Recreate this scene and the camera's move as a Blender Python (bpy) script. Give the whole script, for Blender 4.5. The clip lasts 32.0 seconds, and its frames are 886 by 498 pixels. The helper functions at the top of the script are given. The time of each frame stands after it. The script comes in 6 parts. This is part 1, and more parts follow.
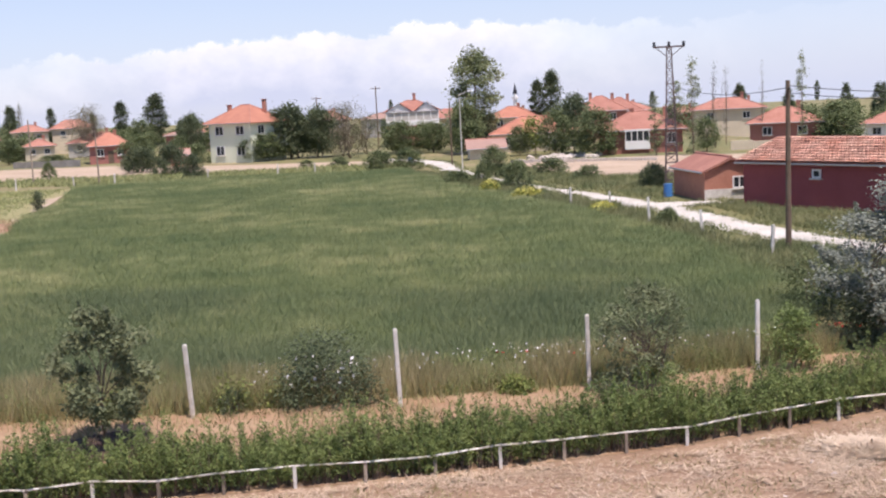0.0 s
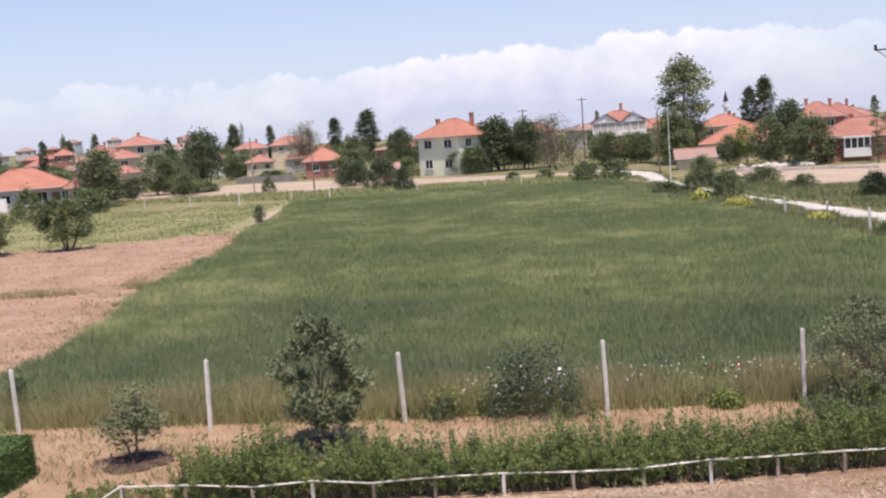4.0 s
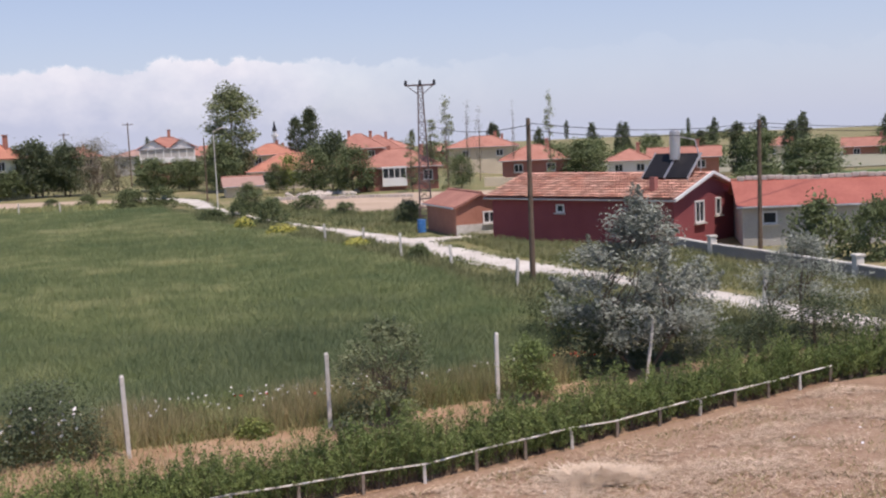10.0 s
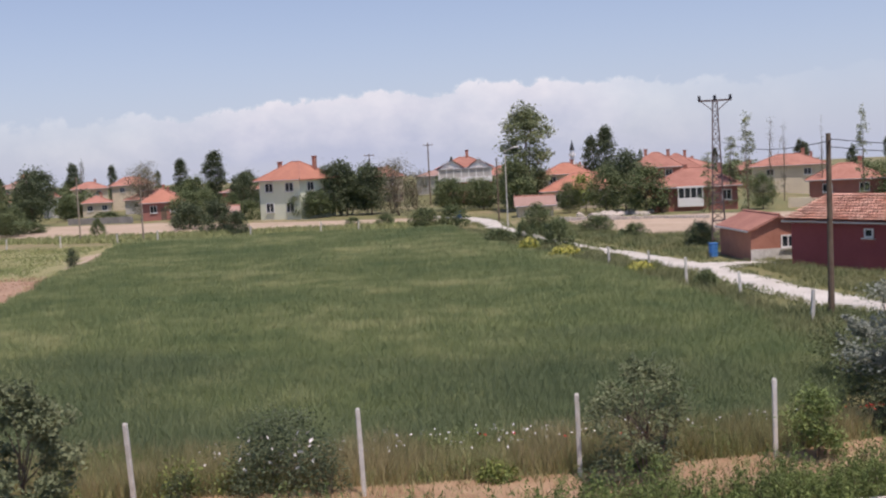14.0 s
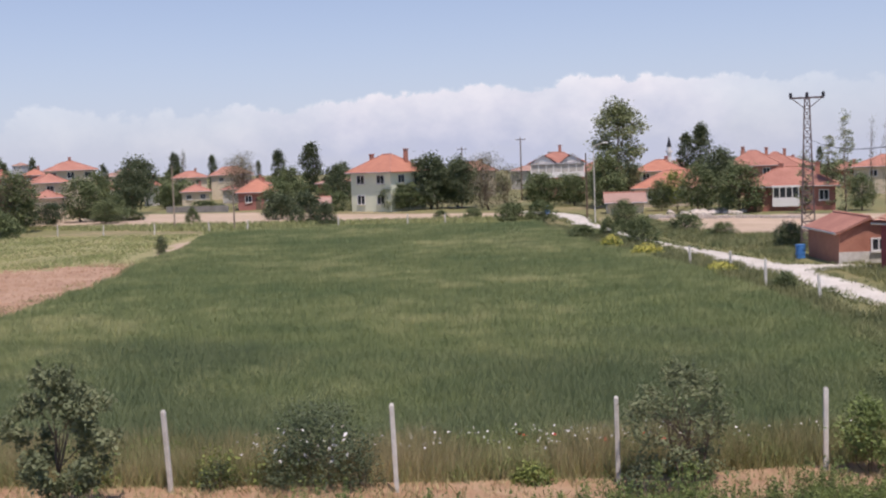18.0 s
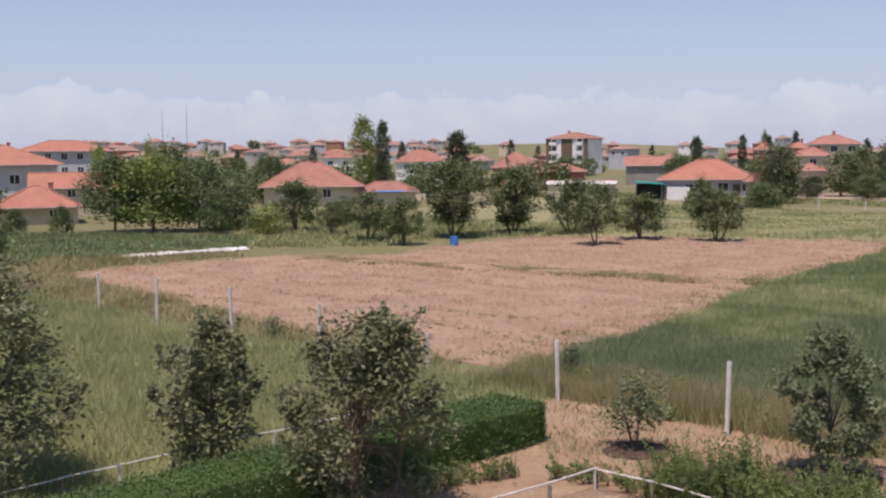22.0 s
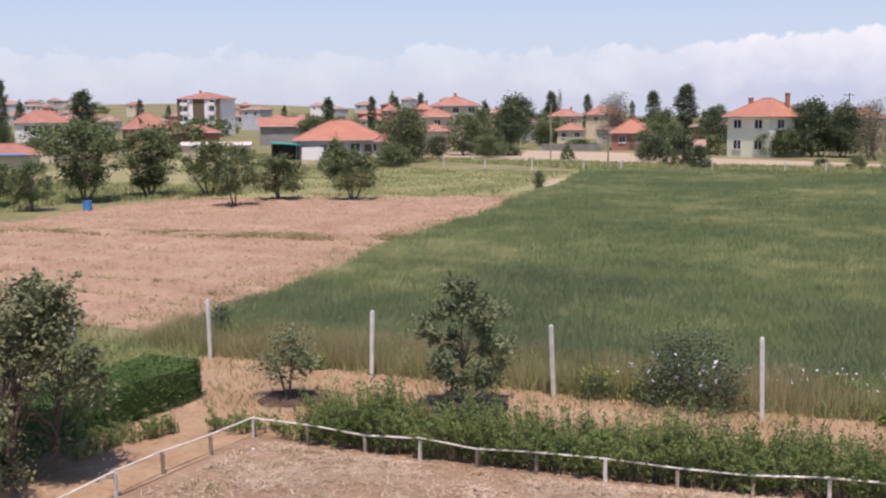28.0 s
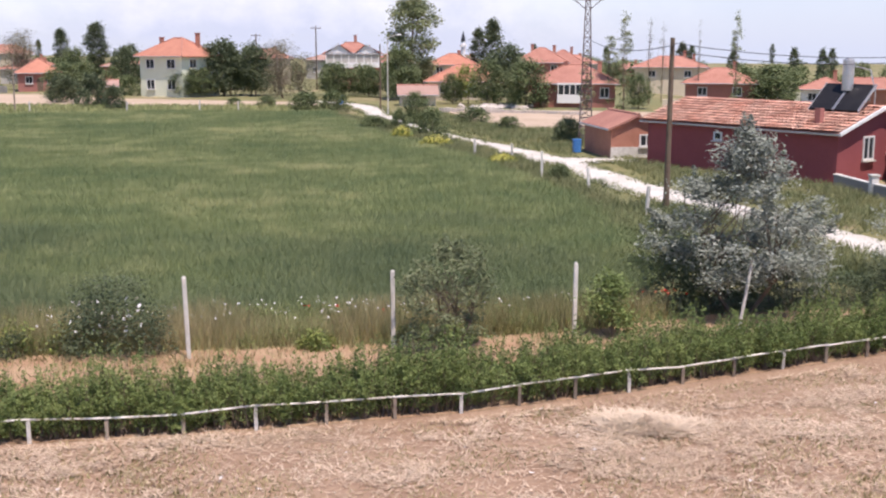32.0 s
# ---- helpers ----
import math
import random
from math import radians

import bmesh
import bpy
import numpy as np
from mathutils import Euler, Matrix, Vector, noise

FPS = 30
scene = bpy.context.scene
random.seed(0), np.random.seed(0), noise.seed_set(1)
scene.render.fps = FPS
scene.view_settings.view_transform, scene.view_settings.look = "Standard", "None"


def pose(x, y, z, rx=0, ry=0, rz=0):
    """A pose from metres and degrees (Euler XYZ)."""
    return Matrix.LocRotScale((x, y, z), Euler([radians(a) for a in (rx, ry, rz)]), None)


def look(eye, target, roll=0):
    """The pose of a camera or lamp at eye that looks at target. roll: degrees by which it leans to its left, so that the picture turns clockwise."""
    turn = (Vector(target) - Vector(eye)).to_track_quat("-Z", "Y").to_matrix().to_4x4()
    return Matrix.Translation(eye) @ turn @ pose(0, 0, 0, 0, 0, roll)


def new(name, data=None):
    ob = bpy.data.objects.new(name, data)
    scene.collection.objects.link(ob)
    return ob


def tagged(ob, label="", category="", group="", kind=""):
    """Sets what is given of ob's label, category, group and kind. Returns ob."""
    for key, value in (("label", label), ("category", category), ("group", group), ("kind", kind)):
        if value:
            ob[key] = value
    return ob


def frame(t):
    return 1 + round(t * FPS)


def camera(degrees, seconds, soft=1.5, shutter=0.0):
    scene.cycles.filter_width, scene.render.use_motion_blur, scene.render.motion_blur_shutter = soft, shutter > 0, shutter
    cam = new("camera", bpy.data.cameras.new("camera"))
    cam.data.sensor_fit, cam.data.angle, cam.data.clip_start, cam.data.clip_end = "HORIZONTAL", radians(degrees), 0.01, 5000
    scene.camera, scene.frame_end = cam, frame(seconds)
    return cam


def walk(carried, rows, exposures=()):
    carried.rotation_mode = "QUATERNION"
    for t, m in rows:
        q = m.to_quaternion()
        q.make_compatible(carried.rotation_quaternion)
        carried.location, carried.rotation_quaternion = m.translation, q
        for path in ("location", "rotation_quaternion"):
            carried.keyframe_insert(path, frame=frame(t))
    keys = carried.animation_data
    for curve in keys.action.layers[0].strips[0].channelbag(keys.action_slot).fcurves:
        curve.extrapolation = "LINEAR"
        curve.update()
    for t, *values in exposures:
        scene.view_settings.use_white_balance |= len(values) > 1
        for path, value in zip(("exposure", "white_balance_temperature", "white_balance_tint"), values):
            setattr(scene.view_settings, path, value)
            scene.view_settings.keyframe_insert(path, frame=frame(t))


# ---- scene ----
cam = camera(43, 32.0, soft=2.2)
PATH = [
    (0, look((-0.092, 0.086, 7.138), (0.065, 59.581, -0.627), -2.92)),
    (0.5, look((-0.103, 0.084, 7.148), (-1.246, 59.577, -0.549), -3.09)),
    (1, look((-0.117, 0.037, 7.167), (-2.513, 59.507, -0.421), -3.23)),
    (1.5, look((-0.114, -0.051, 7.184), (-3.781, 59.371, -0.268), -3.39)),
    (2, look((-0.126, -0.104, 7.195), (-5.048, 59.245, -0.119), -3.40)),
    (2.5, look((-0.140, -0.096, 7.195), (-6.318, 59.157, 0.060), -3.50)),
    (3, look((-0.115, -0.120, 7.187), (-7.620, 58.999, 0.221), -3.59)),
    (3.5, look((-0.100, -0.192, 7.191), (-8.912, 58.772, 0.442), -3.73)),
    (5, look((-0.172, -0.294, 7.158), (-13.490, 57.900, 1.146), -4.70)),
    (5.5, look((-0.162, -0.370, 7.163), (-13.079, 57.941, 1.419), -5.01)),
    (6, look((-0.175, -0.216, 7.165), (-10.536, 58.566, 1.062), -4.28)),
    (6.5, look((-0.142, -0.062, 7.136), (-6.608, 59.254, 0.829), -3.82)),
    (7, look((0.031, 0.114, 7.134), (-2.761, 59.707, 0.739), -3.59)),
    (7.5, look((0.193, 0.279, 7.108), (1.042, 59.937, 0.769), -3.15)),
    (8, look((0.248, 0.309, 7.117), (4.825, 59.797, 0.772), -2.72)),
    (8.5, look((0.343, 0.372, 7.108), (8.053, 59.544, 0.840), -2.43)),
    (9, look((0.438, 0.530, 7.055), (10.744, 59.314, 0.876), -2.29)),
    (9.5, look((0.531, 0.636, 7.016), (12.858, 59.024, 0.777), -2.33)),
    (10, look((0.640, 0.653, 7.012), (13.267, 58.962, 0.639), -2.61)),
    (10.5, look((0.809, 0.667, 7.057), (10.537, 59.591, 1.280), -2.37)),
    (11, look((0.982, 0.691, 7.047), (6.421, 60.251, 2.257), -2.17)),
    (11.5, look((1.135, 0.737, 7.040), (3.227, 60.521, 2.412), -2.37)),
    (12, look((1.255, 0.845, 6.996), (1.578, 60.659, 2.291), -2.71)),
    (12.5, look((1.407, 1.261, 6.989), (0.704, 61.072, 2.279), -2.82)),
    (13, look((1.537, 1.896, 6.956), (0.029, 61.696, 2.294), -2.85)),
    (13.5, look((1.715, 2.484, 6.967), (-0.648, 62.258, 2.326), -2.88)),
    (14, look((1.926, 2.944, 6.953), (-1.196, 62.687, 2.361), -2.98)),
    (14.5, look((2.120, 3.286, 6.932), (-1.234, 63.011, 2.273), -2.96)),
    (16.5, look((2.741, 3.576, 6.908), (-1.669, 63.211, 1.979), -2.38)),
    (17, look((2.904, 3.491, 6.916), (-3.096, 62.995, 2.091), -2.34)),
    (17.5, look((3.030, 3.452, 6.919), (-4.244, 62.818, 2.152), -2.12)),
    (18, look((3.132, 3.388, 6.908), (-5.176, 62.625, 2.231), -2.08)),
    (18.5, look((3.215, 2.907, 6.917), (-5.433, 62.081, 2.059), -1.86)),
    (19, look((3.306, 2.409, 6.919), (-5.881, 61.491, 1.926), -1.28)),
    (19.5, look((3.333, 2.230, 6.931), (-10.039, 60.517, 2.050), -0.49)),
    (20, look((3.320, 2.029, 6.934), (-17.745, 58.009, 2.189), -0.50)),
    (20.5, look((3.225, 2.220, 6.916), (-25.989, 54.419, 2.247), -0.54)),
    (21, look((3.125, 2.308, 6.904), (-32.592, 50.291, 2.217), -0.37)),
    (21.5, look((3.001, 2.293, 6.890), (-36.874, 46.862, 2.036), -0.36)),
    (22, look((2.917, 2.296, 6.874), (-39.416, 44.502, 1.721), -0.54)),
    (22.5, look((2.888, 2.269, 6.856), (-41.298, 42.487, 1.367), -0.77)),
    (23, look((2.946, 2.187, 6.907), (-42.755, 40.626, 1.086), -1.09)),
    (23.5, look((3.002, 2.139, 6.974), (-43.857, 39.088, 0.729), -1.30)),
    (24, look((3.081, 2.082, 7.001), (-44.419, 38.124, 0.318), -1.48)),
    (24.5, look((3.422, 1.764, 7.013), (-44.270, 37.478, -0.052), -1.18)),
    (26.5, look((3.482, 0.713, 7.009), (-36.150, 45.141, -0.441), -1.21)),
    (27, look((3.362, 0.960, 6.966), (-32.349, 48.665, -0.026), -1.19)),
    (27.5, look((3.435, 1.015, 6.993), (-27.861, 51.707, -0.140), -0.62)),
    (28, look((3.380, 1.123, 6.959), (-23.283, 54.363, -0.433), -0.41)),
    (28.5, look((3.329, 1.198, 6.941), (-18.906, 56.393, -0.743), -0.20)),
    (29, look((3.336, 1.143, 6.956), (-14.834, 57.758, -1.084), -0.09)),
    (29.5, look((3.378, 1.173, 6.948), (-11.224, 58.753, -1.500), -0.10)),
    (30, look((3.426, 1.187, 6.951), (-7.681, 59.464, -2.014), -0.12)),
    (30.5, look((3.426, 1.302, 6.931), (-3.978, 60.073, -2.617), -0.25)),
    (31, look((3.459, 1.306, 6.928), (-0.248, 60.327, -3.206), -0.52)),
    (31.5, look((3.469, 1.293, 6.958), (3.465, 60.347, -3.653), -0.43)),
    (32, look((3.478, 1.372, 6.944), (5.954, 60.374, -3.671), 0.01)),
]
walk(cam, PATH, exposures=((0, 0.48, 6850, 22), (3, 0.45, 6850, 22), (6, 0.25, 6850, 22), (9, 0.21, 6850, 22), (13, 0.04, 6850, 22), (19, 0.14, 6850, 22), (23, 0.02, 6850, 22), (27, 0.26, 6850, 22), (30, 0.29, 6850, 22), (32, 0.56, 6850, 22)))

# ---- world, sun and light ----
SUN_AZ, SUN_EL = math.atan2(-0.9, 0.43), radians(68)
world = bpy.data.worlds.new("sky")
scene.world = world
world.use_nodes = True
wn, wl = world.node_tree.nodes, world.node_tree.links
sky = wn.new("ShaderNodeTexSky")
sky.sky_type, sky.sun_disc = "NISHITA", False
sky.sun_elevation, sky.sun_rotation = SUN_EL, math.pi / 2 - SUN_AZ
sky.altitude, sky.air_density, sky.dust_density, sky.ozone_density = 1000, 1.0, 0.7, 4.0
wl.new(sky.outputs[0], wn["Background"].inputs[0])
wn["Background"].inputs[1].default_value = 0.115
sun = new("sun", bpy.data.lights.new("sun", "SUN"))
sun.data.energy, sun.data.angle, sun.data.color = 3.6, radians(0.6), (1.0, 0.95, 0.88)
sun_from = Vector((math.cos(SUN_AZ) * math.cos(SUN_EL), math.sin(SUN_AZ) * math.cos(SUN_EL), math.sin(SUN_EL)))
sun.matrix_world = look(sun_from * 300, (0, 0, 0))


# ---- materials ----
def mat(name, a, b=None, scale=3.0, rough=0.85, bump=0.0, fine=40.0, metal=0.0, rnd=0.0, island=False, trans=0.0, spread=(0.35, 0.65), third=None, dist=0.02):
    """Two colours mixed by noise at two scales, with relief; rnd: spread of brightness from piece to piece."""
    m = bpy.data.materials.new(name)
    m.use_nodes = True
    n, l = m.node_tree.nodes, m.node_tree.links
    p = n["Principled BSDF"]
    p.inputs["Roughness"].default_value, p.inputs["Metallic"].default_value = rough, metal
    p.inputs["Specular IOR Level"].default_value = 0.25
    b = b or tuple(c * 0.75 for c in a)
    co = n.new("ShaderNodeTexCoord")
    big, small = n.new("ShaderNodeTexNoise"), n.new("ShaderNodeTexNoise")
    geo = n.new("ShaderNodeNewGeometry")
    for t, s in ((big, scale), (small, fine)):
        t.inputs["Scale"].default_value, t.inputs["Detail"].default_value = s, 5
        l.new(geo.outputs["Position"], t.inputs["Vector"])
    mean = n.new("ShaderNodeMix")
    mean.inputs[0].default_value = 0.42
    l.new(big.outputs[0], mean.inputs[2]); l.new(small.outputs[0], mean.inputs[3])
    ramp = n.new("ShaderNodeValToRGB")
    e = ramp.color_ramp.elements
    e[0].position, e[1].position = spread
    e[0].color, e[1].color = (*a, 1), (*b, 1)
    if third:
        x = e.new((spread[0] + spread[1]) / 2); x.color = (*third, 1)
    l.new(mean.outputs[0], ramp.inputs[0])
    out = ramp.outputs[0]
    if rnd:
        src = geo.outputs["Random Per Island"] if island else n.new("ShaderNodeObjectInfo").outputs["Random"]
        mr = n.new("ShaderNodeMapRange")
        mr.inputs[3].default_value, mr.inputs[4].default_value = 1 - rnd, 1 + rnd
        l.new(src, mr.inputs[0])
        mul = n.new("ShaderNodeMix"); mul.data_type, mul.blend_type = "RGBA", "MULTIPLY"
        mul.inputs[0].default_value = 1
        l.new(out, mul.inputs[6]); l.new(mr.outputs[0], mul.inputs[7])
        out = mul.outputs[2]
    l.new(out, p.inputs["Base Color"])
    if bump:
        bm = n.new("ShaderNodeBump"); bm.inputs["Strength"].default_value = bump; bm.inputs["Distance"].default_value = dist
        l.new(small.outputs[0], bm.inputs["Height"]); l.new(bm.outputs[0], p.inputs["Normal"])
    if trans:
        tr, mx = n.new("ShaderNodeBsdfTranslucent"), n.new("ShaderNodeMixShader")
        mx.inputs[0].default_value = trans
        l.new(out, tr.inputs[0]); l.new(p.outputs[0], mx.inputs[1]); l.new(tr.outputs[0], mx.inputs[2])
        l.new(mx.outputs[0], n["Material Output"].inputs[0])
    return m


M = {
    "ground": mat("rough_grass_ground", (0.20, 0.21, 0.10), (0.38, 0.30, 0.19), 0.05, bump=0.5, fine=1.2, dist=0.1, third=(0.20, 0.19, 0.08)),
    "yard": mat("dry_straw_earth", (0.25, 0.16, 0.105), (0.39, 0.27, 0.185), 0.45, bump=0.8, fine=9, dist=0.05),
    "earth": mat("bare_orange_earth", (0.33, 0.195, 0.115), (0.45, 0.32, 0.205), 0.9, bump=0.8, fine=7, dist=0.05),
    # dug soil with the young trees' shadow put into its dark colour
    "dugshade": mat("shade_darkened_dug_soil", (0.07, 0.045, 0.036), (0.13, 0.085, 0.062), 2.0, bump=1.0, fine=12, dist=0.05),
    "plough": mat("ploughed_earth", (0.32, 0.195, 0.13), (0.46, 0.315, 0.22), 0.35, bump=0.9, fine=4, dist=0.08),
    "soil": mat("field_floor", (0.11, 0.14, 0.055), (0.15, 0.18, 0.075), 0.1, fine=3),
    "wheat": mat("green_wheat", (0.205, 0.265, 0.12), (0.50, 0.49, 0.245), 0.075, rough=0.65, fine=0.5, spread=(0.38, 0.64), rnd=0.1, island=True, trans=0.3, third=(0.285, 0.33, 0.148)),
    "wheatdark": mat("young_dark_wheat", (0.145, 0.195, 0.10), (0.25, 0.29, 0.145), 0.12, rough=0.65, fine=0.6, rnd=0.1, island=True, trans=0.3),
    "weed": mat("dark_green_weeds", (0.15, 0.19, 0.085), (0.33, 0.32, 0.16), 0.25, rough=0.7, fine=1.2, rnd=0.25, island=True, trans=0.25),
    "meadowfloor": mat("meadow_floor", (0.20, 0.21, 0.095), (0.30, 0.28, 0.14), 0.3, bump=0.5, fine=3),
    "lightgrey": mat("pale_grey_plaster", (0.56, 0.54, 0.50), (0.44, 0.42, 0.39), 0.7, bump=0.3, fine=9),
    "drygrass": mat("dry_grass", (0.25, 0.245, 0.11), (0.50, 0.41, 0.235), 0.25, rough=0.7, fine=1.5, rnd=0.3, island=True, trans=0.25),
    "grass": mat("meadow_grass", (0.25, 0.295, 0.125), (0.42, 0.42, 0.20), 0.12, rough=0.7, fine=0.9, rnd=0.3, island=True, trans=0.25),
    "strawmound": mat("matted_straw", (0.56, 0.44, 0.32), (0.76, 0.63, 0.49), 1.2, bump=0.3, fine=14, dist=0.02),
    "meadowgrass": mat("pale_meadow_grass", (0.25, 0.305, 0.13), (0.42, 0.42, 0.20), 0.12, rough=0.7, fine=0.9, rnd=0.3, island=True, trans=0.25),
    "straw": mat("straw", (0.48, 0.355, 0.25), (0.68, 0.54, 0.41), 0.6, rnd=0.25, island=True),
    "crop": mat("low_green_crop", (0.055, 0.115, 0.035), (0.09, 0.145, 0.045), 0.2, bump=0.6, fine=3, dist=0.1),
    "straw_field": mat("yellow_dry_field", (0.36, 0.31, 0.16), (0.26, 0.26, 0.12), 0.08, bump=0.5, fine=1.5, dist=0.1),
    "track": mat("pale_sandy_track", (0.55, 0.43, 0.32), (0.42, 0.32, 0.23), 0.15, bump=0.4, fine=2),
    "road": mat("pale_gravel_road", (0.68, 0.65, 0.59), (0.50, 0.46, 0.40), 0.3, bump=0.5, fine=6),
    "concrete": mat("weathered_concrete", (0.72, 0.70, 0.65), (0.50, 0.47, 0.42), 4, bump=0.4, fine=30, rnd=0.12),
    "wallgrey": mat("grey_block_wall", (0.34, 0.32, 0.30), (0.22, 0.21, 0.20), 0.8, bump=0.5, fine=12),
    "railwhite": mat("peeling_white_paint", (0.84, 0.82, 0.78), (0.62, 0.55, 0.47), 3, bump=0.3, fine=25),
    "railwood": mat("grey_weathered_wood", (0.34, 0.28, 0.22), (0.20, 0.16, 0.13), 5, bump=0.4, fine=40, rnd=0.3),
    "pole": mat("brown_tarred_timber", (0.13, 0.09, 0.065), (0.19, 0.14, 0.10), 3, bump=0.4, fine=30),
    "bark": mat("grey_brown_bark", (0.14, 0.10, 0.075), (0.22, 0.17, 0.13), 6, bump=0.6, fine=40),
    "whitebark": mat("limewashed_bark", (0.62, 0.58, 0.52), (0.4, 0.35, 0.3), 3, bump=0.4),
    "steel": mat("rusty_steel", (0.12, 0.085, 0.085), (0.17, 0.13, 0.125), 3, rough=0.7, fine=20),
    "zinc": mat("bright_zinc", (0.62, 0.63, 0.64), (0.5, 0.5, 0.52), 3, rough=0.35, metal=0.7, fine=12),
    "redwall": mat("dark_red_plaster", (0.31, 0.088, 0.092), (0.25, 0.068, 0.074), 0.6, bump=0.3, fine=14),
    "pinkwall": mat("faded_red_plaster", (0.42, 0.185, 0.155), (0.34, 0.145, 0.125), 0.8, bump=0.3, fine=12),
    "brick": mat("hollow_orange_brick", (0.46, 0.215, 0.15), (0.38, 0.165, 0.115), 1.6, bump=0.4, fine=8),
    "lime": mat("pale_green_plaster", (0.78, 0.80, 0.64), (0.70, 0.73, 0.57), 0.5, bump=0.2, fine=10),
    "white": mat("white_plaster", (0.84, 0.83, 0.82), (0.76, 0.75, 0.74), 0.6, bump=0.2, fine=10),
    "bluewall": mat("blue_grey_plaster", (0.54, 0.55, 0.58), (0.44, 0.45, 0.48), 0.6, bump=0.2, fine=10),
    "cream": mat("cream_plaster", (0.66, 0.58, 0.44), (0.55, 0.47, 0.36), 0.6, bump=0.2, fine=10),
    "roof": mat("terracotta_roof", (0.46, 0.225, 0.17), (0.34, 0.155, 0.12), 0.7, bump=0.6, fine=5, dist=0.05),
    "roofred": mat("brick_red_roof", (0.42, 0.15, 0.115), (0.33, 0.11, 0.085), 0.7, bump=0.6, fine=5, dist=0.05),
    "roofbright": mat("new_orange_roof", (0.52, 0.235, 0.16), (0.42, 0.18, 0.125), 0.7, bump=0.5, fine=5, dist=0.05),
    # distance haze is put into this greyed roof colour; nearer brown roofs share it
    "rooffar": mat("haze_muted_brown_roof", (0.43, 0.285, 0.235), (0.34, 0.215, 0.18), 0.5, bump=0.4, fine=4, dist=0.05),
    "roofold": mat("faded_pink_roof", (0.50, 0.25, 0.19), (0.38, 0.17, 0.125), 0.5, bump=0.6, fine=4, dist=0.05),
    "tile": mat("clay_roof_tile", (0.72, 0.47, 0.37), (0.50, 0.21, 0.145), 1.0, rnd=0.35, island=True, fine=12, bump=0.3),
    "glass": mat("dark_window_glass", (0.03, 0.035, 0.04), (0.05, 0.055, 0.06), 2, rough=0.08),
    "frame": mat("white_window_frame", (0.80, 0.80, 0.78), (0.7, 0.7, 0.68), 5),
    "blue": mat("blue_plastic", (0.06, 0.22, 0.55), (0.09, 0.28, 0.62), 2, rough=0.45),
    "teal": mat("teal_tarpaulin", (0.02, 0.32, 0.30), (0.03, 0.40, 0.37), 1, rough=0.6),
    "dark": mat("dark_metal", (0.03, 0.03, 0.035), (0.05, 0.05, 0.055), 2, rough=0.4),
    "panel": mat("solar_collector", (0.012, 0.012, 0.014), (0.025, 0.024, 0.026), 2, rough=0.5),
    "wire": mat("black_cable", (0.04, 0.04, 0.045), (0.06, 0.06, 0.065), 2),
    "petal": mat("white_petals", (0.82, 0.80, 0.78), (0.7, 0.66, 0.66), 5, rnd=0.1, island=True),
    "poppy": mat("red_petals", (0.62, 0.04, 0.03), (0.5, 0.03, 0.03), 5),
    "yellow": mat("yellow_mustard_flowers", (0.60, 0.53, 0.12), (0.42, 0.42, 0.11), 1, rnd=0.3, island=True),
    "hill": mat("distant_dry_hill", (0.36, 0.33, 0.24), (0.24, 0.26, 0.19), 0.006, fine=0.05),
    "sheet": mat("crumpled_white_sheeting", (0.78, 0.77, 0.74), (0.6, 0.58, 0.54), 2, bump=0.5, fine=6),
    "rubble": mat("pale_rubble", (0.62, 0.56, 0.50), (0.42, 0.37, 0.32), 2, rnd=0.25, island=True, bump=0.4),
}
LEAF = {
    "green": ((0.115, 0.155, 0.07), (0.205, 0.24, 0.115)),
    "dark": ((0.085, 0.115, 0.062), (0.15, 0.18, 0.098)),
    "poplar": ((0.20, 0.24, 0.125), (0.32, 0.35, 0.19)),
    "lime": ((0.33, 0.37, 0.105), (0.20, 0.255, 0.08)),
    "silver": ((0.40, 0.425, 0.37), (0.25, 0.28, 0.225)),
    "bare": ((0.23, 0.21, 0.14), (0.16, 0.165, 0.095)),
    "hedge": ((0.13, 0.185, 0.058), (0.265, 0.325, 0.115)),
    "clipped": ((0.075, 0.135, 0.04), (0.13, 0.20, 0.065)),
    "walnut": ((0.14, 0.172, 0.09), (0.255, 0.28, 0.155)),
    "tallwalnut": ((0.155, 0.172, 0.088), (0.275, 0.28, 0.155)),
    "orchard": ((0.115, 0.15, 0.065), (0.21, 0.245, 0.115)),
}
for k, (a, b) in LEAF.items():
    M["leaf_" + k] = mat("leaves_" + k, a, b, 0.6, rough=0.6, fine=4, rnd=0.26, island=True, trans=0.28)


# ---- builders ----
def mesh_np(name, verts, faces, material, smooth=False):
    me = bpy.data.meshes.new(name)
    verts, faces = np.asarray(verts, np.float32), np.asarray(faces, np.int32)
    k = faces.shape[1]
    me.vertices.add(len(verts)); me.vertices.foreach_set("co", verts.ravel())
    me.loops.add(faces.size); me.loops.foreach_set("vertex_index", faces.ravel())
    me.polygons.add(len(faces)); me.polygons.foreach_set("loop_start", np.arange(0, faces.size, k, dtype=np.int32))
    me.polygons.foreach_set("use_smooth", np.full(len(faces), smooth))
    me.materials.append(material)
    me.update(); me.validate()
    return me


def part(name, bm, material, parent=None, label=""):
    """One bmesh as one mesh object, under a thing or a part."""
    me = bpy.data.meshes.new(name)
    bm.normal_update(); bm.to_mesh(me); bm.free()
    me.materials.append(material)
    ob = new(name, me)
    ob.parent = parent
    return tagged(ob, label)


def shared(name, me, parent, m=None):
    ob = new(name, me)
    ob.parent = parent
    if m is not None:
        ob.matrix_basis = m
    return ob


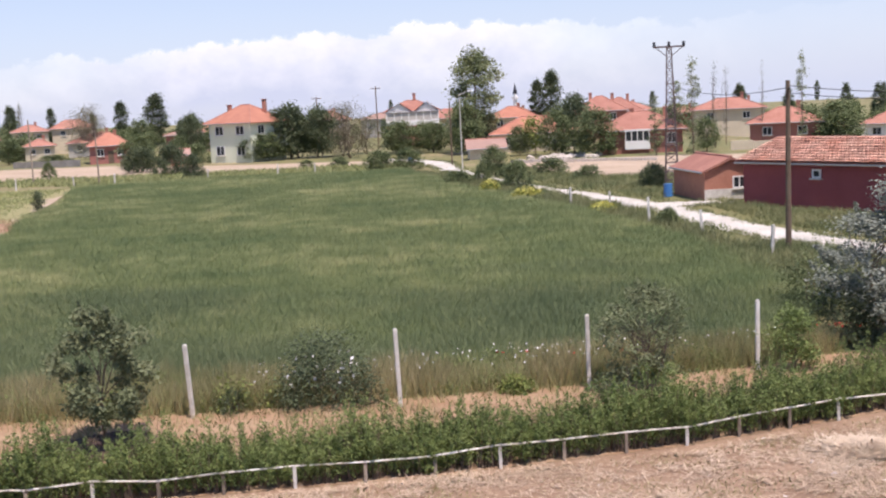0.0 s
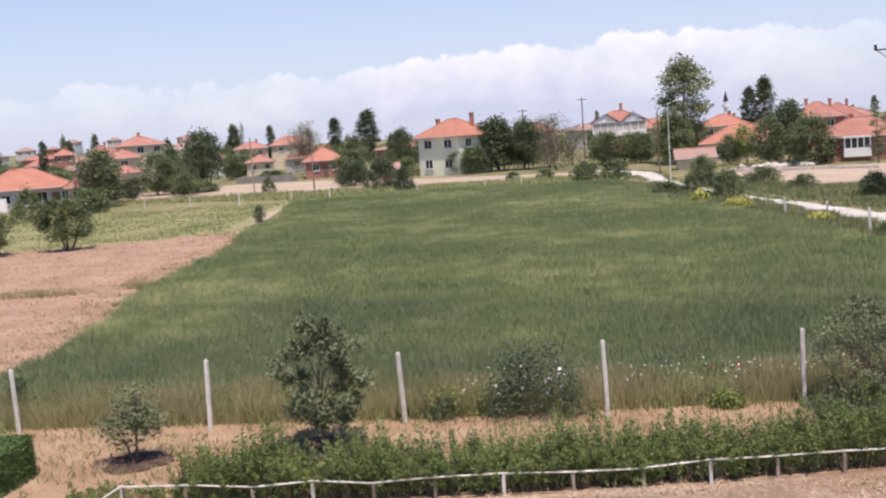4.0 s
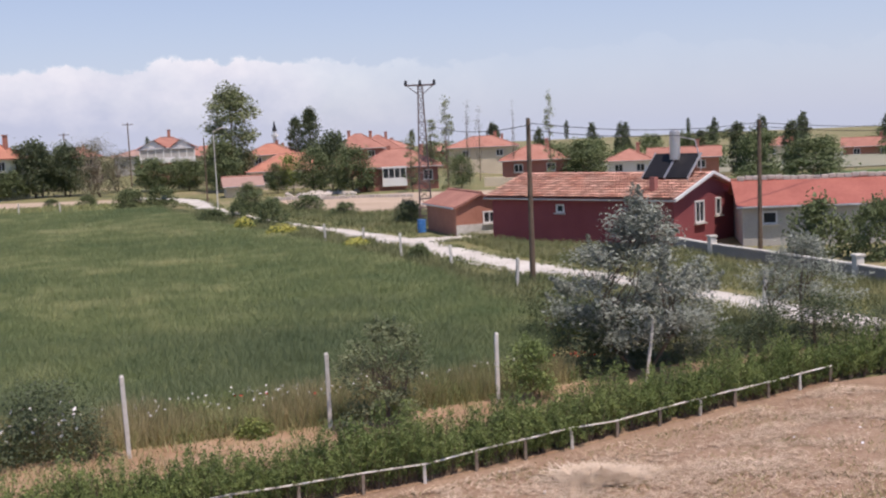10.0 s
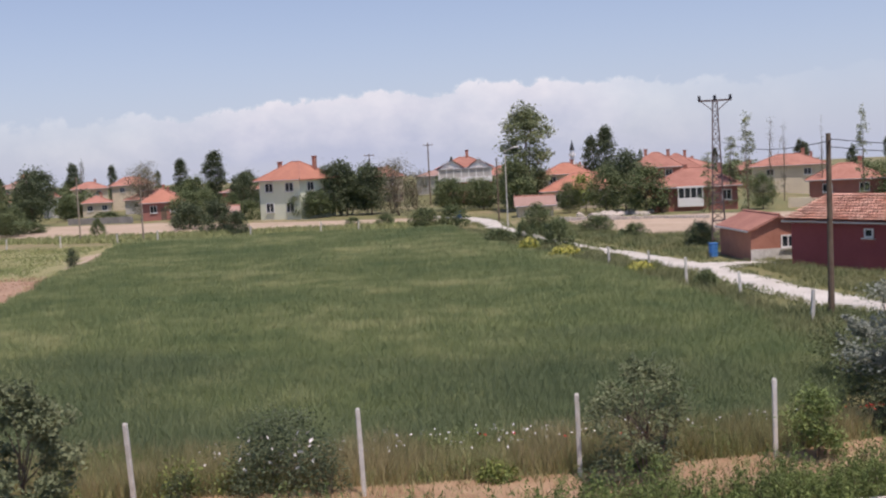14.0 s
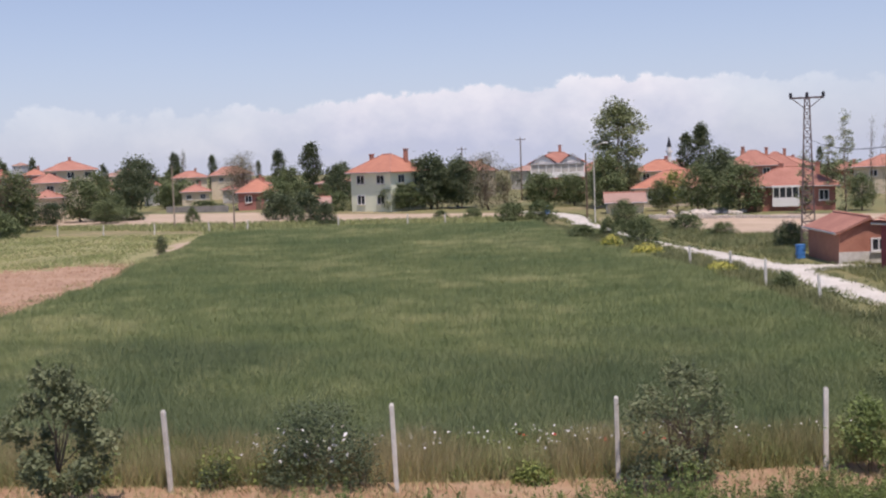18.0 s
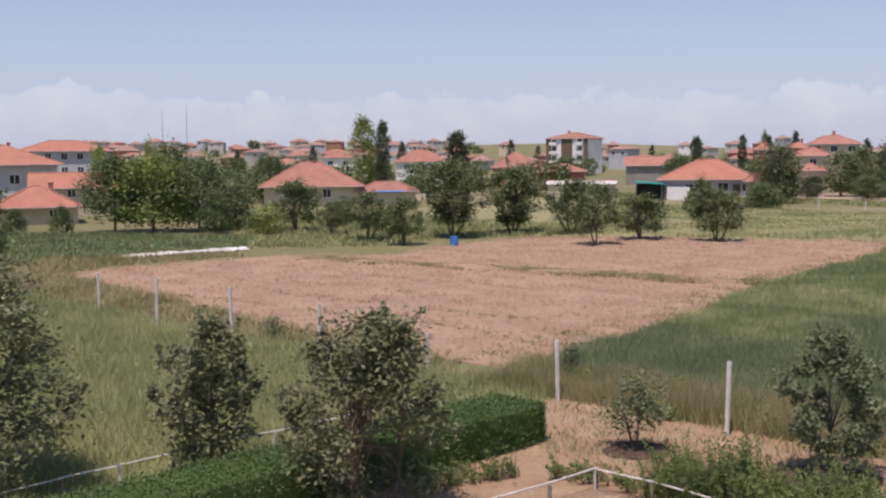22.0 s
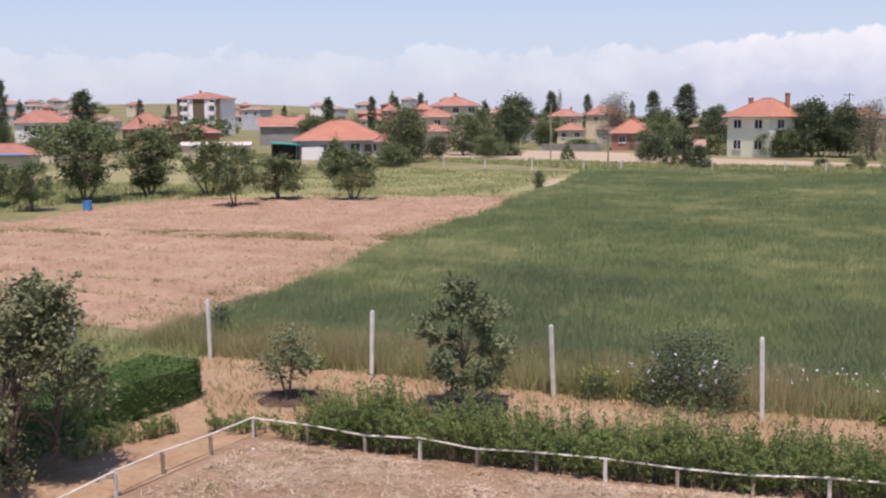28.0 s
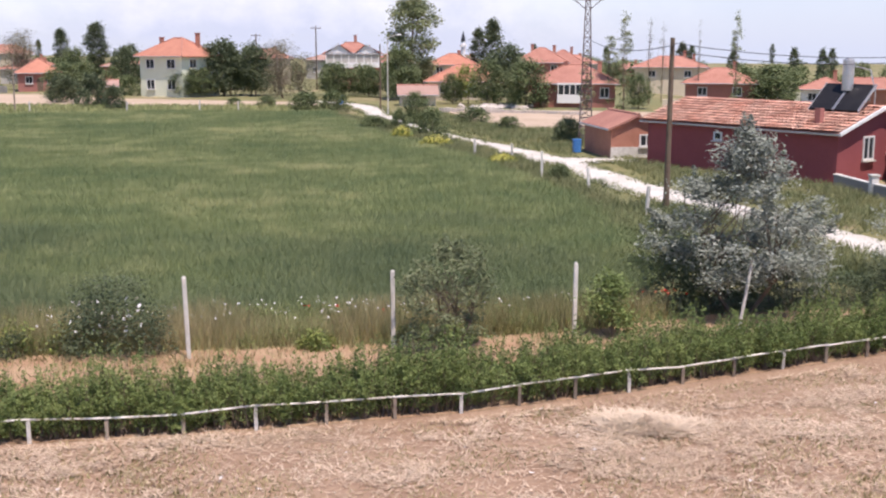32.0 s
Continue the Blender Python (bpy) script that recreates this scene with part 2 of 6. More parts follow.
def thing(name, label, category, m, group="", kind=""):
    ob = new(name)
    ob.matrix_basis = m
    return tagged(ob, label, category, group, kind)


def box(bm, c, s, rot=None, bevel=0.0):
    g = bmesh.ops.create_cube(bm, size=1.0, matrix=Matrix.Translation(c) @ (rot or Matrix()) @ Matrix.Diagonal((*s, 1)))
    if bevel:
        es = list({e for v in g["verts"] for e in v.link_edges})
        bmesh.ops.bevel(bm, geom=es, offset=bevel, segments=1, affect="EDGES")
    return bm


def rod(bm, a, b, r1, r2=None, n=6):
    a, b = Vector(a), Vector(b)
    q = (b - a).to_track_quat("Z", "Y").to_matrix().to_4x4()
    bmesh.ops.create_cone(bm, cap_ends=True, segments=n, radius1=r1, radius2=r1 if r2 is None else r2, depth=(b - a).length, matrix=Matrix.Translation((a + b) / 2) @ q)
    return bm


def poly(bm, pts):
    return bm.faces.new([bm.verts.new(p) for p in pts])


def sheet(name, pts, z, material, label, category, kind="structure", step=3.0, rough=0.0):
    """A flat plot of land, filled and slightly uneven."""
    bm = bmesh.new()
    f = poly(bm, [(x, y, z) for x, y in pts])
    bmesh.ops.triangulate(bm, faces=[f])
    if rough:
        for _ in range(5):
            long = [e for e in bm.edges if e.calc_length() > step]
            if not long:
                break
            bmesh.ops.subdivide_edges(bm, edges=long, cuts=1)
            bmesh.ops.triangulate(bm, faces=bm.faces[:])
        for v in bm.verts:
            if not v.is_boundary:
                v.co.z += rough * (0.6 + noise.noise(v.co * 0.25))
    ob = part(name, bm, material)
    return tagged(ob, label, category, kind=kind)


RNG = np.random.default_rng(7)


def inside(pts, xy):
    x, y = xy[:, 0], xy[:, 1]
    r = np.zeros(len(xy), bool)
    for (x1, y1), (x2, y2) in zip(pts, pts[1:] + pts[:1]):
        c = (y1 > y) != (y2 > y)
        r ^= c & (x < (x2 - x1) * (y - y1) / (y2 - y1 + 1e-9) + x1)
    return r


def scatter(pts, density, ylo=-1e9, yhi=1e9):
    a = np.array(pts)
    lo, hi = a.min(0), a.max(0)
    lo[1], hi[1] = max(lo[1], ylo), min(hi[1], yhi)
    if hi[1] <= lo[1]:
        return np.zeros((0, 2))
    n = int((hi - lo).prod() * density)
    xy = RNG.uniform(lo, hi, (n, 2))
    return xy[inside(pts, xy)]


def blades(xy, h, wid, per=5, lean=0.35, z=0.0, spread=0.12, hvar=0.3):
    """Tufts of tapered blades, one triangle each."""
    n = len(xy) * per
    b = np.repeat(xy, per, 0) + RNG.normal(0, spread, (n, 2))
    hh = np.repeat(np.broadcast_to(h, len(xy)), per) * RNG.uniform(1 - hvar, 1 + hvar, n)
    a, l = RNG.uniform(0, 2 * np.pi, n), RNG.normal(0, lean, (n, 2))
    w = np.repeat(np.broadcast_to(wid, len(xy)), per) * RNG.uniform(0.6, 1.3, n) / 2
    dx, dy = np.cos(a) * w, np.sin(a) * w
    z0 = np.full(n, z)
    v = np.stack([np.stack([b[:, 0] - dx, b[:, 1] - dy, z0], 1), np.stack([b[:, 0] + dx, b[:, 1] + dy, z0], 1),
                  np.stack([b[:, 0] + l[:, 0] * hh, b[:, 1] + l[:, 1] * hh, z0 + hh], 1)], 1)
    return v.reshape(-1, 3), np.arange(3 * n).reshape(-1, 3)


def leaves(centres, size, flat=0.8):
    """One small folded leaf (two triangles) at each centre."""
    n = len(centres)
    nrm = RNG.normal(0, 1, (n, 3)); nrm[:, 2] = np.abs(nrm[:, 2]) + flat
    nrm /= np.linalg.norm(nrm, axis=1)[:, None]
    t = np.cross(nrm, RNG.normal(0, 1, (n, 3))); t /= np.linalg.norm(t, axis=1)[:, None] + 1e-9
    s = np.cross(nrm, t)
    z = (np.broadcast_to(size, n) * RNG.uniform(0.65, 1.35, n))[:, None]
    v = np.stack([centres - t * z * 0.5, centres + s * z * 0.28 + nrm * z * 0.08, centres + t * z * 0.5, centres - s * z * 0.28 + nrm * z * 0.08], 1)
    return v.reshape(-1, 3), np.arange(4 * n).reshape(-1, 4)


def limb(bm, a, b, r1, r2, bend=0.1, n=6):
    a, b = Vector(a), Vector(b)
    mid = (a + b) / 2 + Vector(RNG.normal(0, bend, 3)) * (b - a).length
    rod(bm, a, mid, r1, (r1 + r2) / 2, n); rod(bm, mid, b, (r1 + r2) / 2, r2, n)


def make_crown(h, w, shape, n, size, clumps, bottom=0.25, thin=1.0, shoots=0):
    """Leaf places for a crown h high and w wide, in clumps with gaps. Returns the leaf places and the clump centres."""
    c = []
    while len(c) < clumps:
        u = RNG.uniform(0, 1)
        z = bottom + (1 - bottom) * u
        if shape == "poplar":
            r = 0.5 * min(1, 2.0 * u + 0.42) * min(1, (1.03 - u) * 2.9) ** 0.6
        elif shape == "slim":
            r = 0.5 * min(1, 2.2 * u + 0.5) * min(1, (1.03 - u) * 3.4) ** 0.6
        elif shape == "column":
            r = 0.5 * (0.6 + 0.4 * math.sin(u * 9 + clumps) ** 2) * min(1, (1.04 - u) * 4) ** 0.8
        elif shape == "cone":
            r = 0.5 * min(1, 3.5 * u + 0.25) * (1.05 - u) ** 0.75
        elif shape == "oleaster":
            r = 0.5 * min(1, 1.9 * u + 0.5) * min(1, (1.05 - u) * 1.45) ** 0.8
        elif shape == "vase":
            r = 0.5 * min(1, 1.5 * u + 0.28) * min(1, (1.04 - u) * 2.6) ** 0.7
        elif shape == "bush":
            r = 0.5 * math.sqrt(max(0.04, 1 - (u * 0.98) ** 2.2))
        else:
            r = 0.5 * math.sqrt(max(0.02, 1 - (2 * u - 0.85) ** 2 / 1.35))
        a, q = RNG.uniform(0, 2 * np.pi), math.sqrt(RNG.uniform(0.12, 1))
        r *= 1 + 0.28 * noise.noise(Vector((math.cos(a) * 1.7, math.sin(a) * 1.7, u * 4 + clumps)))
        c.append((r * q * w * math.cos(a), r * q * w * math.sin(a), z * h * 0.95 * (1 + 0.03 * RNG.normal())))
    c = np.array(c)
    k = RNG.integers(0, clumps, n)
    sd = thin * 0.42 * (w * w * h * (1 - bottom) / clumps) ** (1 / 3)
    pts = c[k] + RNG.normal(0, 1, (n, 3)) * (sd, sd, sd * 0.7)
    # leafy shoots that stick out of the crown
    outer = c[c[:, 2] > h * (bottom + 0.25 * (1 - bottom))]
    for i in range(shoots):
        b = outer[RNG.integers(0, len(outer))]
        dr = np.array([b[0], b[1], 0.0]) / (w * 0.5) * 0.75 + (0, 0, RNG.uniform(0.25, 0.95)) + RNG.normal(0, 0.2, 3)
        L = RNG.uniform(0.06, 0.17) * h
        m = max(20, int(n * 0.006))
        u = RNG.uniform(0, 1, (m, 1))
        pts = np.concatenate([pts, b + dr * L * (0.2 + u) + RNG.normal(0, 1, (m, 3)) * (sd * 0.5) * (1.1 - u)])
    return pts, c


TREE_BANK = {}


def tree_meshes(kind, variant, h, w, n, size, clumps, leaf, shape="round", bottom=0.25, trunk=0.04, thin=1.0, stems=1, bark="bark", limbs=9, shoots=0):
    """The trunk and crown meshes of one kind of tree, made once for all trees that share them."""
    key = (kind, variant)
    if key not in TREE_BANK:
        pts, c = make_crown(h, w, shape, n, size, clumps, bottom, thin, shoots)
        crown = mesh_np(kind + "_crown", *leaves(pts, size), M["leaf_" + leaf])
        bm = bmesh.new()
        top = h * (0.8 if shape in ("poplar", "slim", "cone", "column") else 0.6)
        for s in range(stems):
            lean = (0, 0) if stems == 1 else RNG.normal(0, 0.11 * w, 2)
            r = trunk * h / math.sqrt(stems)
            f = Vector((lean[0] * 0.2, lean[1] * 0.2, -0.05))
            t1 = Vector((lean[0], lean[1], h * bottom * 1.15))
            rod(bm, f, t1, r, r * 0.8, 7)
            t2 = Vector((lean[0] * 1.5, lean[1] * 1.5, top))
            limb(bm, t1, t2, r * 0.8, r * 0.2, 0.03)
            for i in range(limbs):
                p = c[RNG.integers(0, len(c))]
                st = t1.lerp(t2, RNG.uniform(0, 0.75))
                if p[2] > st.z:
                    limb(bm, st, p, r * 0.35, r * 0.08, 0.08, 5)
        me = bpy.data.meshes.new(kind + "_trunk")
        bm.to_mesh(me); bm.free(); me.materials.append(M[bark])
        TREE_BANK[key] = (me, crown, h, w)
    return TREE_BANK[key]


def put_tree(name, label, category, x, y, h, w, meshes, z=0.0, group="", turn=None):
    me, crown, h0, w0 = meshes
    t = thing(name, label, category, Matrix.Translation((x, y, z)) @ Matrix.Rotation(RNG.uniform(0, 6.28) if turn is None else turn, 4, "Z") @ Matrix.Diagonal((w / w0, w / w0, h / h0, 1)), group)
    shared("trunk", me, t); shared("crown", crown, t)
    return t


KINDS = {
    "poplar": ("poplar_tree", "grey-green poplar with an open ragged crown", dict(h=12, w=5, n=9000, size=0.34, clumps=130, leaf="poplar", shape="poplar", bottom=0.14, trunk=0.014, thin=0.85)),
    "poplarlime": ("poplar_tree", "poplar with yellow-green leaves on one side", dict(h=12, w=5, n=8000, size=0.33, clumps=140, leaf="lime", shape="poplar", bottom=0.03, trunk=0.012, thin=0.9)),
    "slim": ("poplar_tree", "slim dark green poplar above the village roofs", dict(h=10, w=2.6, n=8000, size=0.27, clumps=240, leaf="dark", shape="slim", bottom=0.04, trunk=0.012, thin=0.95)),
    "round": ("village_tree", "leafy dark green tree among the village houses", dict(h=6, w=5.2, n=4600, size=0.33, clumps=95, leaf="green", shape="round", bottom=0.13, trunk=0.022, limbs=12)),
    "rounddark": ("village_tree", "dense dark green tree before the village houses", dict(h=6, w=5.2, n=5200, size=0.33, clumps=110, leaf="dark", shape="round", bottom=0.14, trunk=0.022, limbs=12)),
    "bushdark": ("bush", "dense dark green bush at the field's far edge", dict(h=2.4, w=4, n=4200, size=0.22, clumps=80, leaf="dark", shape="bush", bottom=0.02, trunk=0.02, stems=3, thin=0.8)),
    "roundbig": ("walnut_tree", "broad dense green tree at the plot's edge", dict(h=7, w=6, n=7000, size=0.30, clumps=100, leaf="green", shape="round", bottom=0.16, trunk=0.02)),
    "roundlime": ("walnut_tree", "broad tree with sunlit yellow-green leaves", dict(h=7, w=6, n=7000, size=0.30, clumps=100, leaf="lime", shape="round", bottom=0.12, trunk=0.02)),
    "orchard": ("orchard_tree", "small orchard tree with a grey-green crown", dict(h=4, w=4, n=5600, size=0.19, clumps=60, leaf="orchard", shape="round", bottom=0.26, trunk=0.034, stems=3, thin=0.68, shoots=16, limbs=14)),
    "orchardbig": ("orchard_tree", "tall orchard tree with a dense green crown", dict(h=6, w=5, n=7500, size=0.24, clumps=70, leaf="orchard", shape="vase", bottom=0.2, trunk=0.03, stems=3, thin=0.72, limbs=16, shoots=14)),
    "farround": ("distant_tree", "low green tree in the distant town", dict(h=5, w=6, n=900, size=0.62, clumps=50, leaf="green", shape="round", bottom=0.05, trunk=0.02, limbs=0)),
    "farslim": ("distant_poplar", "slim dark poplar on the distant skyline", dict(h=10, w=2.6, n=2600, size=0.42, clumps=200, leaf="dark", shape="slim", bottom=0.03, trunk=0.012, limbs=0, thin=0.9)),
    "bush": ("bush", "dense green bush beside the fields", dict(h=2.4, w=4, n=3200, size=0.24, clumps=70, leaf="green", shape="bush", bottom=0.02, trunk=0.02, stems=3, thin=0.8)),
    "lime": ("young_tree", "yellow-green young tree among houses", dict(h=5, w=3.5, n=1800, size=0.34, clumps=40, leaf="lime", shape="round", bottom=0.15, trunk=0.018)),
    "bare": ("thin_leaved_tree", "brownish tree with sparse leaves", dict(h=7, w=5, n=3200, size=0.19, clumps=70, leaf="bare", shape="round", bottom=0.1, trunk=0.018, limbs=40, stems=2)),
    "thin": ("young_poplar", "young poplar with light sparse foliage", dict(h=12, w=2, n=2000, size=0.23, clumps=90, leaf="poplar", shape="column", bottom=0.03, trunk=0.008, thin=0.6)),
    "stick": ("bare_poplar", "leafless young poplar trunk by the houses", dict(h=12, w=0.8, n=420, size=0.17, clumps=40, leaf="bare", shape="slim", bottom=0.1, trunk=0.007, limbs=14)),
}
CALLS = {}


def tree(kind, x, y, h, w):
    name, label, kw = KINDS[kind]
    i = CALLS[kind] = CALLS.get(kind, -1) + 1
    put_tree(name, label, "bush" if kind.startswith("bush") else "tree", x, y, h, w, tree_meshes(kind, i % 3, **kw), z=dip(x, y), group="village trees" if kind in ("round", "slim") else "")


def dip(x, y):
    """How far the land falls away to the east of the road."""
    s = min(1, max(0, (x - 36) / 25))
    return -1.6 * s * s * (3 - 2 * s)


# ---- sky backdrop: the bank of cumulus far behind the village ----
def cloud_material():
    m = bpy.data.materials.new("cumulus_bank")
    m.use_nodes = True
    n, l = m.node_tree.nodes, m.node_tree.links
    n.remove(n["Principled BSDF"])
    co = n.new("ShaderNodeTexCoord")
    sep = n.new("ShaderNodeSeparateXYZ")
    l.new(co.outputs["Object"], sep.inputs[0])

    def math_node(op, a, b=None, clamp=False):
        k = n.new("ShaderNodeMath"); k.operation, k.use_clamp = op, clamp
        for i, v in enumerate((a, b)):
            if v is None:
                continue
            if isinstance(v, (int, float)):
                k.inputs[i].default_value = v
            else:
                l.new(v, k.inputs[i])
        return k.outputs[0]

    def noise_node(scale, detail, rough, stretch=1.0):
        mp = n.new("ShaderNodeMapping"); mp.inputs["Scale"].default_value = (1, 1, stretch)
        k = n.new("ShaderNodeTexNoise")
        k.inputs["Scale"].default_value, k.inputs["Detail"].default_value, k.inputs["Roughness"].default_value = scale, detail, rough
        l.new(co.outputs["Object"], mp.inputs[0]); l.new(mp.outputs[0], k.inputs["Vector"])
        return k.outputs[0]

    broad, lumps = noise_node(0.0016, 2, 0.5, 0.05), noise_node(0.0078, 6, 0.58, 1.3)
    soft = noise_node(0.0022, 4, 0.55, 2.6)
    # cloud tops: about 4.5 degrees up with bulges, lower and softer towards the west
    top = math_node("ADD", math_node("MULTIPLY", broad, 170.0), math_node("MULTIPLY", lumps, 165.0))
    west = math_node("MULTIPLY", math_node("ADD", sep.outputs["X"], 1500.0), 1 / 900.0, True)
    lift = math_node("ADD", math_node("MULTIPLY", west, 45.0), -10.0)
    edge = math_node("SUBTRACT", math_node("ADD", top, lift), sep.outputs["Z"])
    body = math_node("MULTIPLY", edge, 1 / 12.0, True)
    fade = math_node("ADD", math_node("MULTIPLY", west, 0.45), 0.5)
    right = math_node("SUBTRACT", 1.55, math_node("MULTIPLY", sep.outputs["X"], 1 / 560.0), True)
    fade = math_node("MULTIPLY", fade, math_node("ADD", math_node("MULTIPLY", right, 0.85), 0.1))
    alpha = math_node("MULTIPLY", body, math_node("MULTIPLY", fade, math_node("ADD", math_node("MULTIPLY", soft, 0.8), 0.6), True), True)
    # the thin pale veil of summer haze, thickest at the horizon
    haze = math_node("SUBTRACT", 1.0, math_node("MULTIPLY", sep.outputs["Z"], 1 / 520.0), True)
    veil = math_node("ADD", math_node("MULTIPLY", math_node("POWER", haze, 1.4), 0.55), 0.34)
    shade = n.new("ShaderNodeValToRGB")
    e = shade.color_ramp.elements
    e[0].position, e[1].position = 0.12, 0.95
    e[0].color, e[1].color = (0.46, 0.535, 0.675, 1), (0.76, 0.81, 0.865, 1)
    rel = math_node("ADD", math_node("MULTIPLY", sep.outputs["Z"], 1 / 250.0), math_node("MULTIPLY", math_node("SUBTRACT", lumps, 0.5), 1.1), True)
    l.new(rel, shade.inputs[0])
    tone = n.new("ShaderNodeMix"); tone.data_type = "RGBA"
    tone.inputs[6].default_value = (0.445, 0.535, 0.69, 1)
    l.new(alpha, tone.inputs[0]); l.new(shade.outputs[0], tone.inputs[7])
    alpha = math_node("MAXIMUM", alpha, veil)
    em, tr, mx = n.new("ShaderNodeEmission"), n.new("ShaderNodeBsdfTransparent"), n.new("ShaderNodeMixShader")
    l.new(tone.outputs[2], em.inputs[0])
    em.inputs[1].default_value = 0.98
    l.new(alpha, mx.inputs[0]); l.new(tr.outputs[0], mx.inputs[1]); l.new(em.outputs[0], mx.inputs[2])
    l.new(mx.outputs[0], n["Material Output"].inputs[0])
    return m


R_SKY = 3000.0
bm = bmesh.new()
ring = [(R_SKY * math.cos(a), R_SKY * math.sin(a)) for a in np.linspace(0, 2 * math.pi, 97)[:-1]]
low, high = [bm.verts.new((x, y, -60)) for x, y in ring], [bm.verts.new((x, y, 620)) for x, y in ring]
for i in range(96):
    bm.faces.new((low[i], low[(i + 1) % 96], high[(i + 1) % 96], high[i]))
clouds = part("backdrop", bm, cloud_material())
tagged(clouds, "white cumulus cloud bank low over the horizon", "sky", kind="structure")
clouds.visible_shadow = False

# ---- ground ----
bm = bmesh.new()
rad = [0, 8, 16, 24, 32, 40, 48, 56, 66, 78, 92, 108, 126, 150, 180, 220, 270, 340, 440, 600, 900, 1400, 2200, 2990]
rings = [[bm.verts.new((0, 0, 0))]]
for r in rad[1:]:
    row = []
    for i in range(96):
        a = 2 * math.pi * i / 96
        x, y = r * math.cos(a), r * math.sin(a)
        hill = 0.0
        if r > 500:
            left = min(1, max(0, (-x / r + 0.15) / 0.6))
            hill = left * (15 * min(1, (r - 500) / 450) + 9 * min(1, max(0, (r - 1000) / 1200))) * (0.75 + 0.5 * noise.noise(Vector((math.cos(a) * 4, math.sin(a) * 4, 2))))
        fall = 0.012 * max(0, r - 260) * (1 - min(1, max(0, (-x / r - 0.25) / 0.35)))
        row.append(bm.verts.new((x, y, dip(x, y) - 0.03 + hill - fall)))
    rings.append(row)
for i in range(96):
    bm.faces.new((rings[0][0], rings[1][i], rings[1][(i + 1) % 96]))
for p, q in zip(rings[1:], rings[2:]):
    for i in range(96):
        j = (i + 1) % 96
        bm.faces.new((p[i], q[i], q[j], p[j]))
ground = part("ground", bm, M["ground"])
for f in ground.data.polygons:
    f.use_smooth = True
tagged(ground, "rough dry grassland around the village, rising to low hills", "ground", kind="structure")

# the rail's line, from the yard's corner to the far end
RAIL = [(-10.8, 20.3), (-8.0, 20.25), (-4.4, 20.6), (-0.4, 21.0), (4.7, 22.1), (8.2, 23.3), (11.9, 24.8), (16.4, 26.6)]
YARD = [(-10.8, -6), (-10.8, 20.3), *RAIL[1:], (20.5, 27.0), (30, 24.5), (30, -6)]
sheet("yard", YARD, 0.0, M["yard"], "dry yard strewn with pale cut straw", "yard", step=1.2, rough=0.05)
BAND = [(-17, 21), (-16.8, 26.6), (-6, 26.5), (3, 27.3), (8, 28.4), (12, 30), (20, 31), (17, 26.8), *[(x, y + 0.02) for x, y in RAIL[::-1]], (-10.9, 10), (-14.5, 10)]
sheet("bare_strip", BAND, 0.004, M["earth"], "bare orange earth strip between hedge and fence", "ground", step=1.5, rough=0.03)
WHEAT = [(-18.6, 28.4), (-19.6, 30.2), (-20.7, 35), (-21.9, 41.5), (-23.4, 47.5), (-24.7, 53.3), (-25.6, 60), (-26.9, 70), (-29.4, 80), (-31.6, 95), (-35.2, 108), (-37.5, 117), (-20, 119.5), (-3, 117.5), (2, 92), (6.0, 76), (9.0, 66), (11.3, 55), (12.5, 45), (12.2, 36), (9.5, 30.5), (6, 29.4), (-6, 28.4)]
rag = []
for (x1, y1), (x2, y2) in zip(WHEAT, WHEAT[1:] + WHEAT[:1]):
    n = max(1, int(math.hypot(x2 - x1, y2 - y1) / 2.2))
    for i in range(n):
        x, y = x1 + (x2 - x1) * i / n, y1 + (y2 - y1) * i / n
        j = 0.75 * noise.noise(Vector((x * 0.35, y * 0.35, 4))) + 0.5 * noise.noise(Vector((x, y, 9)))
        rag.append((x + j, y + 0.3 * j))
WHEAT = rag
sheet("field", WHEAT, 0.22, M["soil"], "dark floor of the green wheat field", "field", step=3, rough=0.06)
PLOUGH = [(-19.2, 28.4), (-20.9, 35), (-22.1, 41.5), (-24.9, 53.3), (-27.2, 70), (-30.2, 81.5), (-33, 83.5), (-39, 79.8), (-47, 77.2), (-56, 70.8), (-56, 61.5), (-53.2, 53.8), (-58.6, 45.5), (-60, 38), (-58.5, 32.2), (-47, 30.4), (-38, 29.4), (-30, 28.4), (-24, 28)]
bm = bmesh.new()
xs, ys = np.arange(-65, -18, 0.6), np.arange(27, 83, 0.8)
grid = {}
keep = inside(PLOUGH, np.array([(x, y) for x in xs for y in ys])).reshape(len(xs), len(ys))
for i, x in enumerate(xs):
    for j, y in enumerate(ys):
        if keep[i, j]:
            u = y * 0.97 + x * 0.16
            furrow = 0.085 * math.sin(u * 2 * math.pi / 2.4) * (0.6 + noise.noise(Vector((x * 0.1, y * 0.4, 7)))) + 0.05 * noise.noise(Vector((x * 0.5, y * 0.5, 0)))
            ridge = 0.22 * math.exp(-((y - 52.5 - 0.22 * (x + 28)) / 0.9) ** 2)
            grid[i, j] = bm.verts.new((x, y, 0.07 + furrow + ridge))
for i, j in grid:
    q = [grid.get(k) for k in ((i, j), (i + 1, j), (i + 1, j + 1), (i, j + 1))]
    if all(q):
        bm.faces.new(q)
for v in bm.verts:
    if v.is_boundary:
        v.co.z = -0.02
tagged(part("ploughed_field", bm, M["plough"]), "bare brown ploughed field with shallow furrows", "field", kind="structure")
sheet("dry_field", [(-31, 82.4), (-34.4, 101), (-38.5, 119), (-110, 132), (-96, 96), (-60, 71), (-47, 76), (-39, 79)], 0.01, M["straw_field"], "yellowing dry grass field beyond the ploughed land", "field", step=4, rough=0.1)
